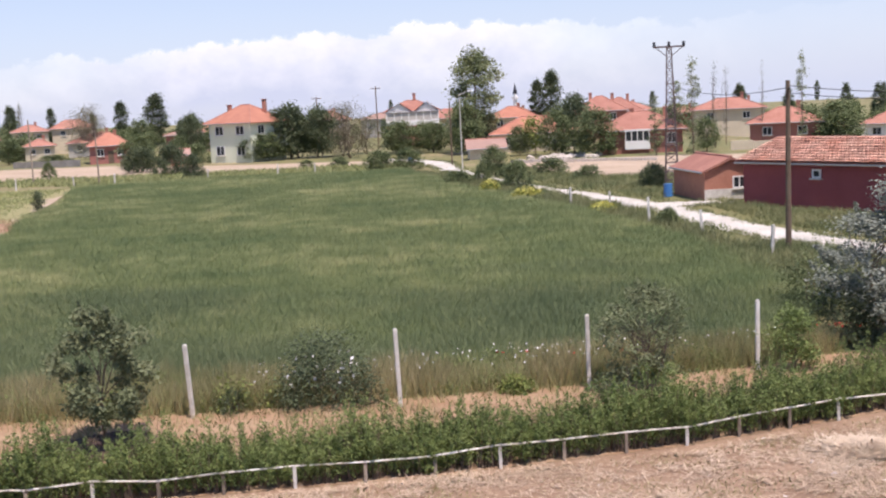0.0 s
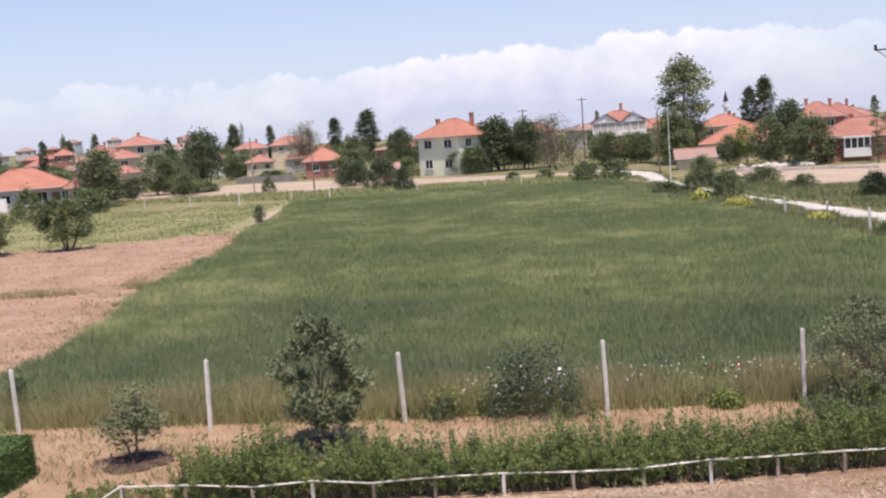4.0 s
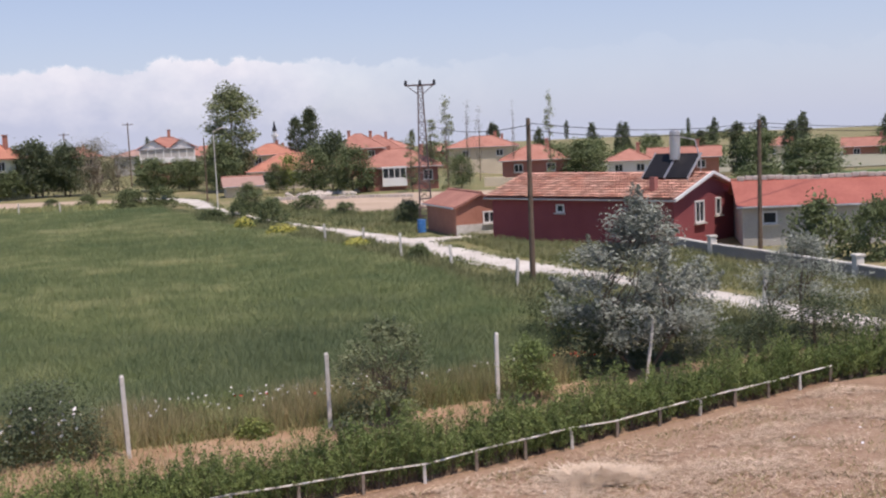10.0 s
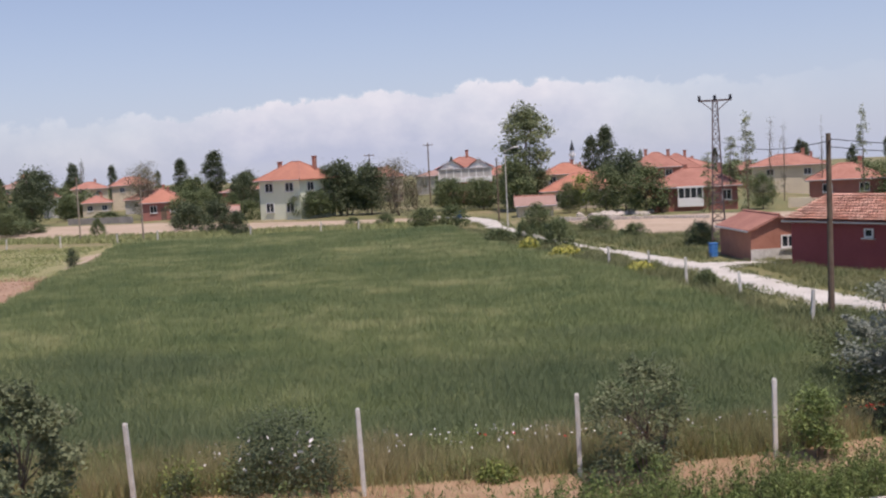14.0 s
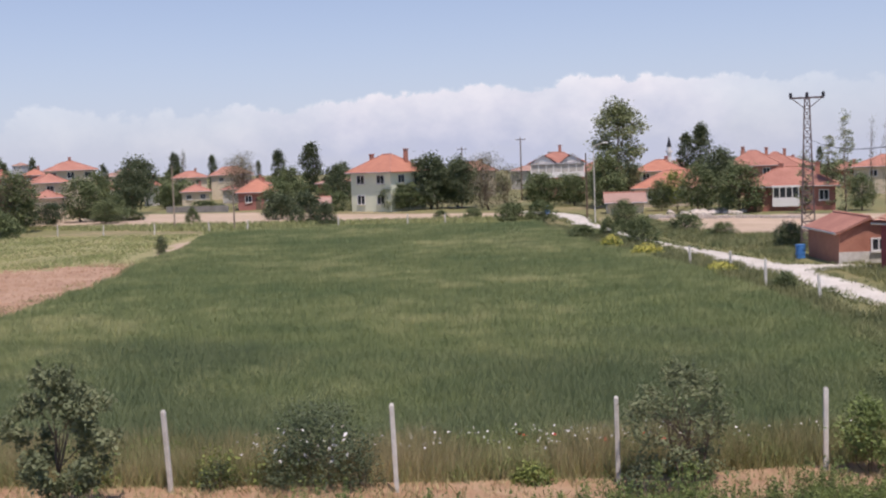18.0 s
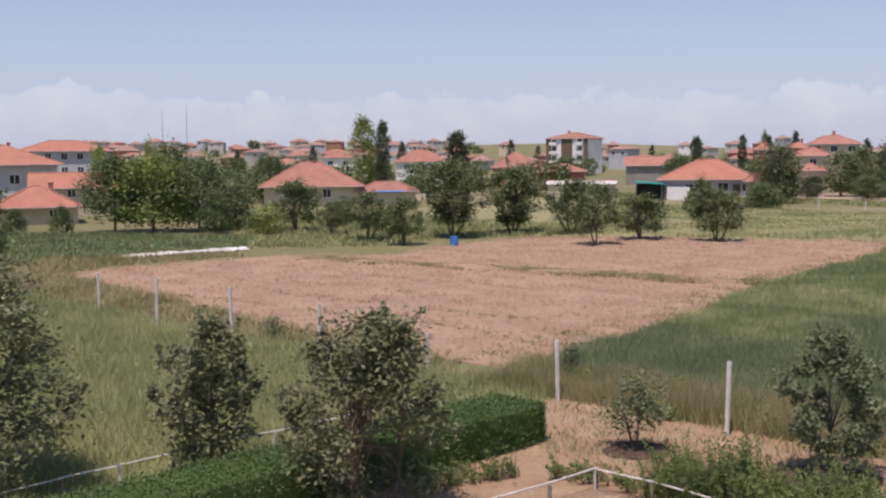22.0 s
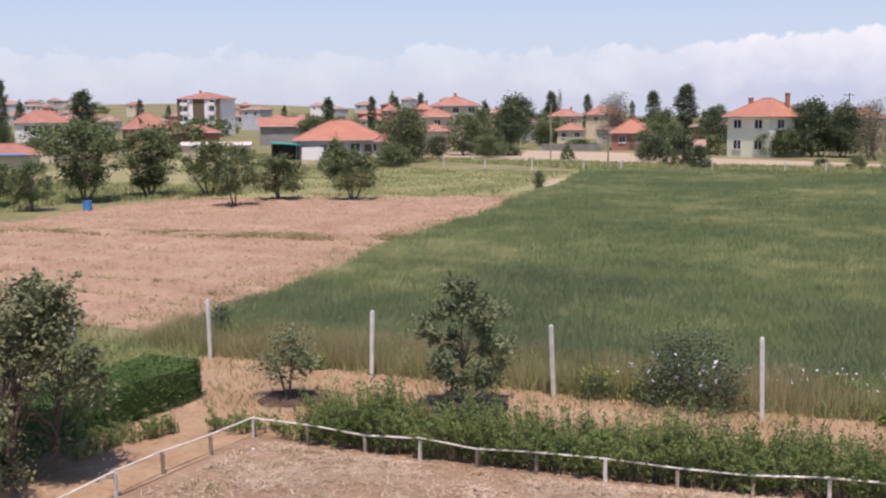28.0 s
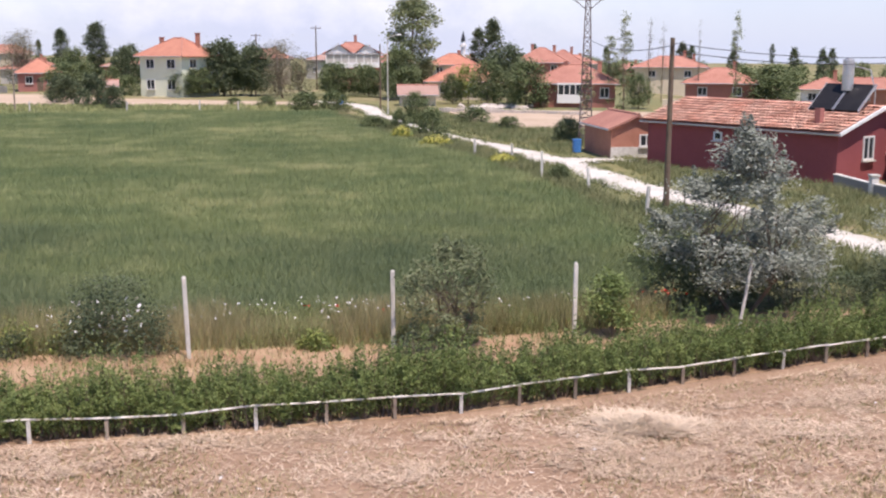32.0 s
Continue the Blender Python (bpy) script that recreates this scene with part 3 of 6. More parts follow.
sheet("crop_plot", [(-66.5, 32), (-66, 41), (-65.5, 50), (-75, 58), (-88, 51), (-106, 42), (-96, 28), (-70, 26)], 0.02, M["crop"], "plot of low bright green crop", "field", step=3, rough=0.12)
sheet("side_meadow", [(-16.8, 26.4), (-52, 26.6), (-60, 18), (-44, 4), (-24, 0), (-14.6, 2)], 0.008, M["meadowfloor"], "floor of the weedy meadow beside the hedge", "ground", step=3, rough=0.05)
sheet("track", [(-73, 178), (-50, 172), (-33, 157), (-10, 147), (-4, 139), (-12, 139), (-31, 140), (-59, 143), (-80, 150)], 0.012, M["track"], "pale sandy track before the houses", "track", step=4, rough=0.03)
ROAD = [(-6, 150), (-1.8, 143), (1.6, 135.6), (2.9, 118), (5.4, 103), (7.5, 94.5), (9.0, 89.0), (11.3, 82.2), (14.1, 72.5), (18.4, 71.6), (18.6, 70.4), (15.0, 68.5), (16.8, 57.2), (18.5, 51.5), (20.8, 42.5), (22.5, 36), (25, 22), (21.9, 20), (20.4, 34), (18.6, 42), (16.7, 48.5), (15.1, 52.2), (14.0, 57.9), (12.8, 66.8), (11.0, 74.4), (8.0, 86.5), (6.2, 93), (3.8, 103), (0.6, 117.4), (-2, 135), (-9, 148)]
sheet("road", ROAD, 0.015, M["road"], "pale unpaved gravel road along the field", "road", step=4, rough=0.02)
sheet("bank_top", [(11, 105), (15, 99), (20, 97), (24, 104), (34, 106), (40, 118), (24, 126), (9, 126)], 0.014, M["track"], "bare pale earth before the red houses", "ground", step=4, rough=0.15)

# clods on the ploughed land
sheet("sandy_spot", [(-30.4, 82.2), (-32.2, 90), (-34.4, 101), (-36.2, 109), (-36.4, 104), (-34.9, 95), (-33.6, 86), (-33.2, 83.2)], 0.03, M["track"], "pale bare earth at the wheat field's corner", "ground", step=3, rough=0.03)
sheet("far_field", [(50, 168), (118, 148), (185, 160), (150, 208), (92, 232)], -1.5, M["hill"], "distant dry field beyond the houses", "field", step=12, rough=0.1)
sheet("green_field", [(46, 92), (66, 78), (104, 100), (112, 142), (70, 146), (52, 128)], -1.48, M["crop"], "dark green crop field beyond the long building", "field", step=8, rough=0.1)
# ---- wheat, grasses and straw ----
def stuff(name, vf, material, label, category):
    ob = new(name, mesh_np(name, *vf, material))
    return tagged(ob, label, category, kind="stuff")


def joined(*vfs):
    vs, fs, k = [], [], 0
    for v, f in vfs:
        vs.append(v); fs.append(f + k); k += len(v)
    return np.concatenate(vs), np.concatenate(fs)


def tall(xy, lo, hi, s):
    return np.array([lo + (hi - lo) * (0.5 + 0.5 * noise.noise(Vector((x * s, y * s, 5)))) for x, y in xy])


cl = scatter(PLOUGH, 5)
cv, cf = [], []
tet = np.array([(1, 0, -0.4), (-0.5, 0.85, -0.4), (-0.5, -0.85, -0.4), (0.1, 0.1, 0.7)])
for i, (x, y) in enumerate(cl):
    s = RNG.uniform(0.04, 0.13)
    cv.append(tet * s * RNG.uniform(0.7, 1.3, (4, 3)) + (x, y, 0.12))
    cf += [(4 * i, 4 * i + 1, 4 * i + 3), (4 * i + 1, 4 * i + 2, 4 * i + 3), (4 * i + 2, 4 * i, 4 * i + 3)]
stuff("clods", (np.concatenate(cv), cf), M["plough"], "dry clods on the ploughed land", "soil")
near, mid, far = scatter(WHEAT, 90, 0, 46), scatter(WHEAT, 52, 46, 75), scatter(WHEAT, 30, 75, 130)
young = RNG.random(len(near)) < np.clip((47 - near[:, 1]) / 15 + 0.3 * np.sin(near[:, 0] * 0.4) + 0.25 * np.sin(near[:, 1] * 0.7 + near[:, 0] * 0.2), 0, 1)
stuff("young_wheat", blades(near[young], tall(near[young], 0.22, 0.42, 0.25), 0.026, 5, 0.45, z=0.2, spread=0.16, hvar=0.2), M["wheatdark"], "darker young wheat near the fence", "wheat")
near = near[~young]
stuff("wheat", joined(blades(near, tall(near, 0.22, 0.42, 0.2), 0.026, 5, 0.45, z=0.2, spread=0.16, hvar=0.2), blades(mid, tall(mid, 0.24, 0.46, 0.2), 0.042, 5, 0.42, z=0.2, spread=0.2, hvar=0.18), blades(far, tall(far, 0.26, 0.5, 0.15), 0.07, 5, 0.4, z=0.2, spread=0.25, hvar=0.16)), M["wheat"], "dense green wheat with paler wind-laid patches", "wheat")
clumps_at = scatter([(-19, 26.6), (-19, 28.6), (-6, 28.4), (6, 29.6), (9.5, 30.3), (8, 28.6), (3, 27.4), (-6, 26.6)], 1.9)
wv = []
for x, y in clumps_at:
    n, s, hh = int(RNG.uniform(60, 200)), RNG.uniform(0.15, 0.4), RNG.uniform(0.25, 0.75)
    wv.append(np.stack([x + RNG.normal(0, s, n), y + RNG.normal(0, s * 0.7, n), hh * RNG.uniform(0.1, 1.0, n)], 1))
stuff("verge_weeds", leaves(np.concatenate(wv), 0.075, 0.2), M["leaf_hedge"], "yellow-green leafy weeds along the fence", "weeds")
VERGE = [(-19.6, 26.3), (-19.6, 28.9), (-6, 28.9), (6, 29.8), (10, 31), (10.5, 29.4), (8, 28.3), (3, 27.2), (-6, 26.4)]
v1 = scatter(VERGE, 115)
v1b = scatter(VERGE, 55)
stuff("green_verge_grass", blades(v1b, tall(v1b, 0.3, 0.85, 0.6), 0.02, 5, 0.35), M["grass"], "green grass mixed in along the fence", "grass")
stuff("verge_grass", blades(v1, tall(v1, 0.35, 0.95, 0.5), 0.016, 5, 0.28), M["drygrass"], "tall yellowing verge grass along the fence", "grass")
SIDE = [(-16.8, 26.4), (-52, 26.6), (-60, 18), (-44, 4), (-24, 0), (-16.3, 2)]
v2 = scatter(SIDE, 45)
stuff("meadow_grass", blades(v2, tall(v2, 0.2, 0.55, 0.2), 0.025, 5, 0.5, spread=0.2), M["meadowgrass"], "uncut green meadow grass", "grass")
ROADSIDE = [(12.6, 45), (13.3, 46.5), (13.2, 52), (12.5, 57), (11.6, 66), (10, 73), (6, 88), (1, 108), (-3, 116), (2, 92), (6.5, 76), (9.3, 66), (11.5, 55), (12, 36), (17.5, 33), (19, 34), (17.6, 42), (15.4, 48), (13.6, 50)]
v3 = scatter(ROADSIDE, 32)
edge_ = []
for (x1, y1), (x2, y2) in zip(ROAD, ROAD[1:]):
    m = int(14 * math.hypot(x2 - x1, y2 - y1))
    u = RNG.random(m)
    keep_ = np.array([noise.noise(Vector((0.35 * (x1 + (x2 - x1) * q), 0.35 * (y1 + (y2 - y1) * q), 3))) > -0.12 for q in u], bool)
    u = u[keep_]
    edge_.append(np.stack([x1 + (x2 - x1) * u, y1 + (y2 - y1) * u], 1) + RNG.normal(0, 0.28, (len(u), 2)))
v3e = np.concatenate(edge_)
EAST = [(16.5, 69), (17.4, 58), (19.2, 51.5), (21.6, 42), (23.4, 35), (29, 30), (27.5, 40), (25.6, 52), (25.2, 57), (18.6, 67.4)]
v4 = scatter(EAST, 26)
BEYOND = [(12, 84), (14.5, 74), (16, 80), (22, 84), (26, 96), (20, 96), (14.5, 98), (10, 105), (8.6, 121), (5, 121), (6.5, 104), (9.6, 92)]
v5 = scatter(BEYOND, 16)
stuff("roadside_weeds", joined(blades(v3e, tall(v3e, 0.1, 0.3, 0.3), 0.06, 5, 0.6), blades(v3, tall(v3, 0.3, 0.75, 0.3), 0.06, 5, 0.4), blades(v4, tall(v4, 0.12, 0.48, 0.3), 0.045, 5, 0.5), blades(v5, tall(v5, 0.15, 0.45, 0.2), 0.08, 5, 0.5, spread=0.3)), M["weed"], "green weeds on the road's verges", "weeds")
DRY = [(-33.4, 84.4), (-35.2, 95), (-37, 105), (-39, 118), (-90, 124), (-62, 78), (-47, 78), (-39, 80.5)]
v7 = scatter([(-54, 45.9), (-54, 47.7), (-25.2, 54.0), (-25.0, 52.0)], 42)
v8 = np.concatenate([scatter([(-23.5, 29), (-23.6, 35), (-25.4, 44), (-27.6, 54), (-29.4, 70), (-28, 70), (-25.2, 53.6), (-22.2, 41), (-20.9, 34), (-19.8, 29)], 9), scatter([(-31.5, 80), (-29.5, 74), (-28, 74), (-29.8, 82), (-33, 85), (-47, 79.5), (-47, 77.5), (-36, 81.5)], 5)])
rows_ = [scatter([(-46.5, y0 - 0.25), (-46.5, y0 + 0.35), (-24.5, y0 + 2.6), (-24.5, y0 + 2.1)], d0) for y0, d0 in ((31.2, 9), (34.6, 7), (38.6, 4), (43, 3))]
v9b = np.concatenate(rows_)
v9 = scatter([(-68, 27), (-66.5, 46), (-59.5, 46.5), (-60.5, 38), (-58.8, 32.6), (-47, 30.8), (-38, 29.8), (-24, 28.9), (-18, 26.4), (-40, 26.2)], 13)
stuff("dry_weeds", joined(blades(v7, tall(v7, 0.15, 0.5, 0.5), 0.06, 5, 0.5), blades(v8, tall(v8, 0.08, 0.34, 0.4), 0.05, 4, 0.6), blades(v9, tall(v9, 0.12, 0.5, 0.35), 0.05, 5, 0.5), blades(v9b, 0.22, 0.05, 5, 0.6)), M["drygrass"], "dry straw-coloured weeds between the plots", "weeds")
FARROW = [(-110, 130), (-70, 139), (-34, 120), (-3, 116), (-4, 134), (-30, 138), (-60, 142), (-100, 150)]
v10 = scatter(FARROW, 3)
CROP = [(-66.5, 33), (-66, 41), (-66, 50), (-75, 57), (-88, 51), (-100, 40), (-96, 28), (-72, 27)]
v11 = scatter(CROP, 5)
ORCH = [(-52, 76.5), (-61, 66), (-58.5, 57.5), (-64.5, 50), (-76, 58), (-92, 64), (-90, 84), (-62, 84)]
v12 = scatter(ORCH, 4)
v6 = scatter(DRY, 7)
stuff("dry_field_grass", blades(v6, tall(v6, 0.12, 0.34, 0.2), 0.09, 4, 0.5, spread=0.3), M["meadowgrass"], "thin olive grass on the dry field", "grass")
stuff("far_grass", joined(blades(v10, tall(v10, 0.25, 0.6, 0.2), 0.15, 4, 0.4, spread=0.35), blades(v12, tall(v12, 0.2, 0.5, 0.2), 0.12, 4, 0.45, spread=0.3)), M["grass"], "green grass below the orchard and the far houses", "grass")

stuff("crop_leaves", blades(v11, 0.3, 0.13, 5, 0.5, spread=0.25), M["weed"], "low leaves of a dense green crop", "crop")

# straw: loose stalks over the yard and a raked heap
HEAPS = [(7.9, 21.0, 1.2, 0.14)]
inner = [(-10.4, 4), (-10.4, 19.9), (-4.4, 20.2), (4.7, 21.6), (11.9, 24.2), (16.2, 26), (18.5, 24), (22, 4)]
s1 = scatter(inner, 520, 12)
s1 = s1[np.array([noise.noise(Vector((x * 0.45, y * 0.8, 11))) + 0.5 * noise.noise(Vector((x * 1.7, y * 2.1, 5))) + 0.16 * RNG.normal() > 0.12 for x, y in s1], bool)]


def lying(xy, z, length=0.21, wid=0.009):
    n = len(xy)
    a, t = RNG.uniform(0, 2 * np.pi, n), RNG.normal(0.06, 0.16, n)
    L = length * RNG.uniform(0.5, 1.4, n)
    dx, dy, dz = np.cos(a) * L, np.sin(a) * L, t * L
    px, py = -np.sin(a) * wid, np.cos(a) * wid
    z = z + RNG.uniform(0.03, 0.07, n)
    v = np.stack([np.stack([xy[:, 0] - px, xy[:, 1] - py, z], 1), np.stack([xy[:, 0] + px, xy[:, 1] + py, z], 1), np.stack([xy[:, 0] + dx, xy[:, 1] + dy, z + np.abs(dz)], 1)], 1)
    return v.reshape(-1, 3), np.arange(3 * n).reshape(-1, 3)


s1 = np.concatenate([s1, scatter(inner, 60, 9)])
stuff("loose_straw", lying(s1, 0.02), M["straw"], "loose cut straw lying on the yard", "straw")
sc = scatter(inner, 0.35, 12)
stuff("paper_scraps", leaves(np.column_stack([sc, np.full(len(sc), 0.07)]), 0.1, 3.0), M["petal"], "small pale scraps lying on the yard", "litter")
dg = scatter(inner, 70, 9)
dg = dg[np.array([noise.noise(Vector((x * 0.6, y * 0.9, 31))) + 0.3 * RNG.normal() > 0.08 for x, y in dg], bool)]
stuff("yard_grass", blades(dg, 0.09, 0.03, 5, 0.7), M["drygrass"], "short dry grass on the yard", "grass")
for hx, hy, hr, hh in HEAPS:
    a, r = RNG.uniform(0, 2 * np.pi, 2600), hr * np.sqrt(RNG.uniform(0, 1, 2600)) * RNG.uniform(0.5, 1.15, 2600)
    r = r * (1 + 0.35 * np.sin(3 * a + hx) + 0.2 * np.sin(5 * a))
    xy = np.stack([hx + r * np.cos(a), hy + 0.7 * r * np.sin(a)], 1)
    z = hh * np.cos(np.minimum(r / hr, 1) * np.pi / 2) ** 1.3
    hv, hf = lying(xy, z, 0.36, 0.014)
    heap = thing("straw_heap", "raked heap of pale straw on the yard", "straw heap", Matrix())
    tagged(shared("stalk_layer", mesh_np("stalk_layer", hv, hf, M["strawmound"]), heap), kind="stuff")
    bm = bmesh.new()
    bmesh.ops.create_uvsphere(bm, u_segments=20, v_segments=10, radius=1, matrix=Matrix.Translation((hx, hy, -0.02)) @ Matrix.Diagonal((hr * 0.55, hr * 0.4, hh * 0.8, 1)))
    part("mound", bm, M["strawmound"], heap)

# flowers in the verge
eb = scatter([(-16, 21.5), (-16, 26.2), (-6, 26.2), (3, 27), (9, 28.4), (13, 29), (13, 27), (3, 23.5), (-6, 22.3), (-10, 21.6)], 14)
eb2 = scatter([(-16, 10.5), (-16, 26.2), (-6, 26.2), (3, 27), (9, 28.4), (16, 30), (16, 27.5), (3, 23.5), (-6, 22.3), (-11, 20.5), (-11, 10.5)], 16)
stuff("strip_grass", joined(blades(eb, tall(eb, 0.03, 0.3, 0.5), 0.03, 5, 0.5, z=0.02), lying(eb2, 0.03)), M["drygrass"], "sparse dry grass on the bare earth strip", "grass")


def petals(name, pts, size, material, label, category):
    v, f = leaves(np.array(pts), size, 1.5)
    return stuff(name, (v, f), material, label, category)


fl = scatter([(-5, 26.6), (-5, 28), (8, 29.2), (9.5, 29), (3, 27.4)], 11)
petals("daisies", [(x, y, 0.6 + 0.35 * RNG.random()) for x, y in fl], 0.065, M["petal"], "white daisies in the verge grass", "flowers")
po = scatter([(1, 27.6), (1, 28.4), (5, 28.8), (5, 28)], 2.5)
petals("poppies", [(x, y, 0.62 + 0.2 * RNG.random()) for x, y in po] + [(10.2 + 0.3 * RNG.normal(), 29.2 + 0.1 * RNG.normal(), 0.75 + 0.15 * RNG.random()) for _ in range(16)], 0.1, M["poppy"], "red poppies in the verge grass", "flowers")
for mx, my, mr, mh in ((3.9, 85.2, 0.95, 1.25), (6.2, 78.6, 1.35, 1.05), (9.7, 66.8, 1.15, 0.85), (33.2, 45.5, 2.2, 0.5), (35.5, 43.5, 2.2, 0.5), (31.5, 42, 1.6, 0.4)):
    n = 1100
    c = RNG.normal(0, 1, (n, 3)); c /= np.linalg.norm(c, axis=1)[:, None]
    c = c * np.array([mr, mr * 0.8, mh]) * RNG.uniform(0.55, 1, (n, 1)); c[:, 2] = np.abs(c[:, 2])
    clump = thing("mustard_clump", "clump of yellow flowering mustard at the field's edge", "flowering weed", Matrix.Translation((mx, my, 0)))
    tagged(shared("flower_layer", mesh_np("flower_layer", *leaves(c, 0.15), M["yellow"]), clump), kind="stuff")
    c2 = RNG.normal(0, 1, (500, 3)); c2 = c2 / np.linalg.norm(c2, axis=1)[:, None] * np.array([mr * 1.1, mr, mh * 0.8]) * RNG.uniform(0.3, 1, (500, 1)); c2[:, 2] = np.abs(c2[:, 2])
    shared("foliage", mesh_np("foliage", *leaves(c2, 0.25), M["leaf_hedge"]), clump)

for mx, my, mr, mh in ((-5.3, 26.6, 0.75, 0.95), (-4.4, 26.9, 0.5, 0.6), (-8.0, 26.5, 0.55, 0.6), (8.9, 28.9, 0.5, 0.95), (-13.2, 26.3, 0.5, 0.5), (1.6, 26.9, 0.5, 0.55), (4.9, 27.4, 0.55, 0.6)):
    n = 420
    c = RNG.normal(0, 1, (n, 3)); c /= np.linalg.norm(c, axis=1)[:, None]
    c = c * np.array([mr, mr * 0.7, mh]) * RNG.uniform(0.3, 1, (n, 1)) ** 0.7; c[:, 2] = np.abs(c[:, 2])
    clump = thing("verge_weed", "yellow-green leafy weed clump in the fence verge", "weed", Matrix.Translation((mx, my, 0)))
    shared("foliage", mesh_np("foliage", *leaves(c, 0.085), M["leaf_lime"]), clump)
    c2 = c[: n // 2] * np.array([1.05, 1.05, 0.75])
    shared("lower_foliage", mesh_np("lower_foliage", *leaves(c2, 0.1), M["leaf_hedge"]), clump)


# ---- fences ----
def fence_post(x, y, h, lean, w=0.098):
    t = thing("fence_post", "pale weathered concrete fence post standing in grass", "fence post", Matrix.Translation((x, y, 0)) @ Matrix.Rotation(radians(lean[0]), 4, "Y") @ Matrix.Rotation(radians(lean[1]), 4, "X") @ Matrix.Rotation(RNG.uniform(-0.2, 0.2), 4, "Z"), "concrete fence posts")
    bm = bmesh.new()
    box(bm, (0, 0, h / 2 - 0.1), (w, w * 0.9, h + 0.2), bevel=0.012)
    part("shaft", bm, M["concrete"], t)
    bm = bmesh.new()
    box(bm, (0, 0, h + 0.012), (w * 0.8, w * 0.7, 0.03), None, 0.008)
    part("cap", bm, M["concrete"], t)
    return t


for x, y, h, lx, ly in ((7.8, 27.9, 1.8, 0.2, 1.2), (3.39, 26.95, 1.84, -0.3, 2), (-1.22, 26.15, 1.89, -1, 2), (-6.13, 26.03, 1.8, -1.8, 2), (-11.1, 25.84, 1.8, 0.8, -1.5), (-16.43, 25.99, 1.7, -1.5, 0), (-27.4, 26.45, 1.7, 0, 0), (-32.38, 26.23, 1.88, 0, 1), (-37.31, 25.98, 1.88, 1, 0), (-42.3, 26.1, 1.75, 0, 0), (-21.8, 26.2, 1.3, 2, 1)):
    fence_post(x, y, h, (lx, ly))
for x, y, h in ((13.55, 45.9, 1.45), (12.6, 53.9, 1.35), (11.05, 59.2, 1.6), (10.5, 68.8, 1.2), (8.45, 71.8, 1.3), (-34.1, 119.3, 1.4), (-17.1, 121.2, 1.4), (-13.2, 122.4, 1.3), (-39, 121.1, 1.2), (-50.8, 120.3, 1.2), (-24.5, 120.5, 1.3), (20.4, 37.5, 1.4), (-45, 120.5, 1.2), (-58, 124, 1.2)):
    fence_post(x, y, h, (RNG.normal(0, 2), RNG.normal(0, 2)), 0.13)


def rail_fence(pts, spacing, h, label, skip=()):
    """A low fence of a white rail nailed on short posts."""
    t = thing("rail_fence", label, "fence", Matrix())
    out = []
    for (x1, y1), (x2, y2) in zip(pts, pts[1:]):
        L = math.hypot(x2 - x1, y2 - y1)
        for k in range(max(1, round(L / spacing))):
            u = k / max(1, round(L / spacing))
            out.append((x1 + (x2 - x1) * u, y1 + (y2 - y1) * u))
    out.append(pts[-1])
    tops = []
    for i, (x, y) in enumerate(out):
        hh = h + RNG.normal(0, 0.026)
        bm = bmesh.new()
        box(bm, (x, y, hh / 2 - 0.08), (0.066, 0.062, hh + 0.1), Matrix.Rotation(RNG.normal(0, 0.05), 4, "X"), 0.008)
        part("post", bm, M["concrete" if i % 3 == 0 else "railwood"], t)
        tops.append(Vector((x, y - 0.02, hh)))
    for i, (a, b) in enumerate(zip(tops, tops[1:])):
        if i in skip:
            continue
        bm = bmesh.new()
        rod(bm, a + (a - b) * 0.04, b + (b - a) * 0.04 + Vector((0, 0, RNG.normal(0, 0.008))), 0.019, 0.019, 6)
        part("rail", bm, M["railwhite"], t)
    return t


rail_fence(RAIL, 1.22, 0.43, "low rail fence with peeling white paint round the yard")
rail_fence([(-10.8, 20.3), (-10.9, 17.5), (-10.6, 12), (-10.5, 4)], 1.3, 0.45, "low rail fence with peeling white paint at the yard's side")
rail_fence([(-17.6, 21.5), (-17.8, 16), (-17.7, 11), (-17.4, 6)], 1.3, 0.55, "low weathered rail fence beyond the clipped hedge")

put_tree("conifer", "small dark conifer at the wheat field's corner", "tree", -32.2, 90.6, 1.7, 1.2, tree_meshes("conifer", 0, h=1.6, w=1.0, n=1200, size=0.12, clumps=40, leaf="dark", shape="cone", bottom=0.05, trunk=0.03))

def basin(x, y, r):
    """A shallow ring of freshly dug soil round a young tree, its colour darkened for the crown's shadow."""
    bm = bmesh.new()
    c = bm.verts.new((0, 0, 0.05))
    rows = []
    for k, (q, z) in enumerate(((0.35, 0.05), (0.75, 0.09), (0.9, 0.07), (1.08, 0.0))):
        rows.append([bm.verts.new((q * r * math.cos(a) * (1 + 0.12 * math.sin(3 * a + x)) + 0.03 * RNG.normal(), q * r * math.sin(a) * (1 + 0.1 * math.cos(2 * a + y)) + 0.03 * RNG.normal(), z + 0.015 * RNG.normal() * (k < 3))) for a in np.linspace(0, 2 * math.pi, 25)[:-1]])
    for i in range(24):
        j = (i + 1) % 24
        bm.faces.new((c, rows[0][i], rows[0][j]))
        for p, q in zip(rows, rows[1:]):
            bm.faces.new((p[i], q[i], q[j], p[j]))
    ob = part("dug_soil", bm, M["dugshade"])
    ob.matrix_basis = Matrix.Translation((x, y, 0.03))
    tagged(ob, "dug soil ring round a young tree, darkened for its shadow", "soil")


# dark rings deepen the shadow under the young tree and the sapling
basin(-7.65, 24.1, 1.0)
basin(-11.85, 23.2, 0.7)

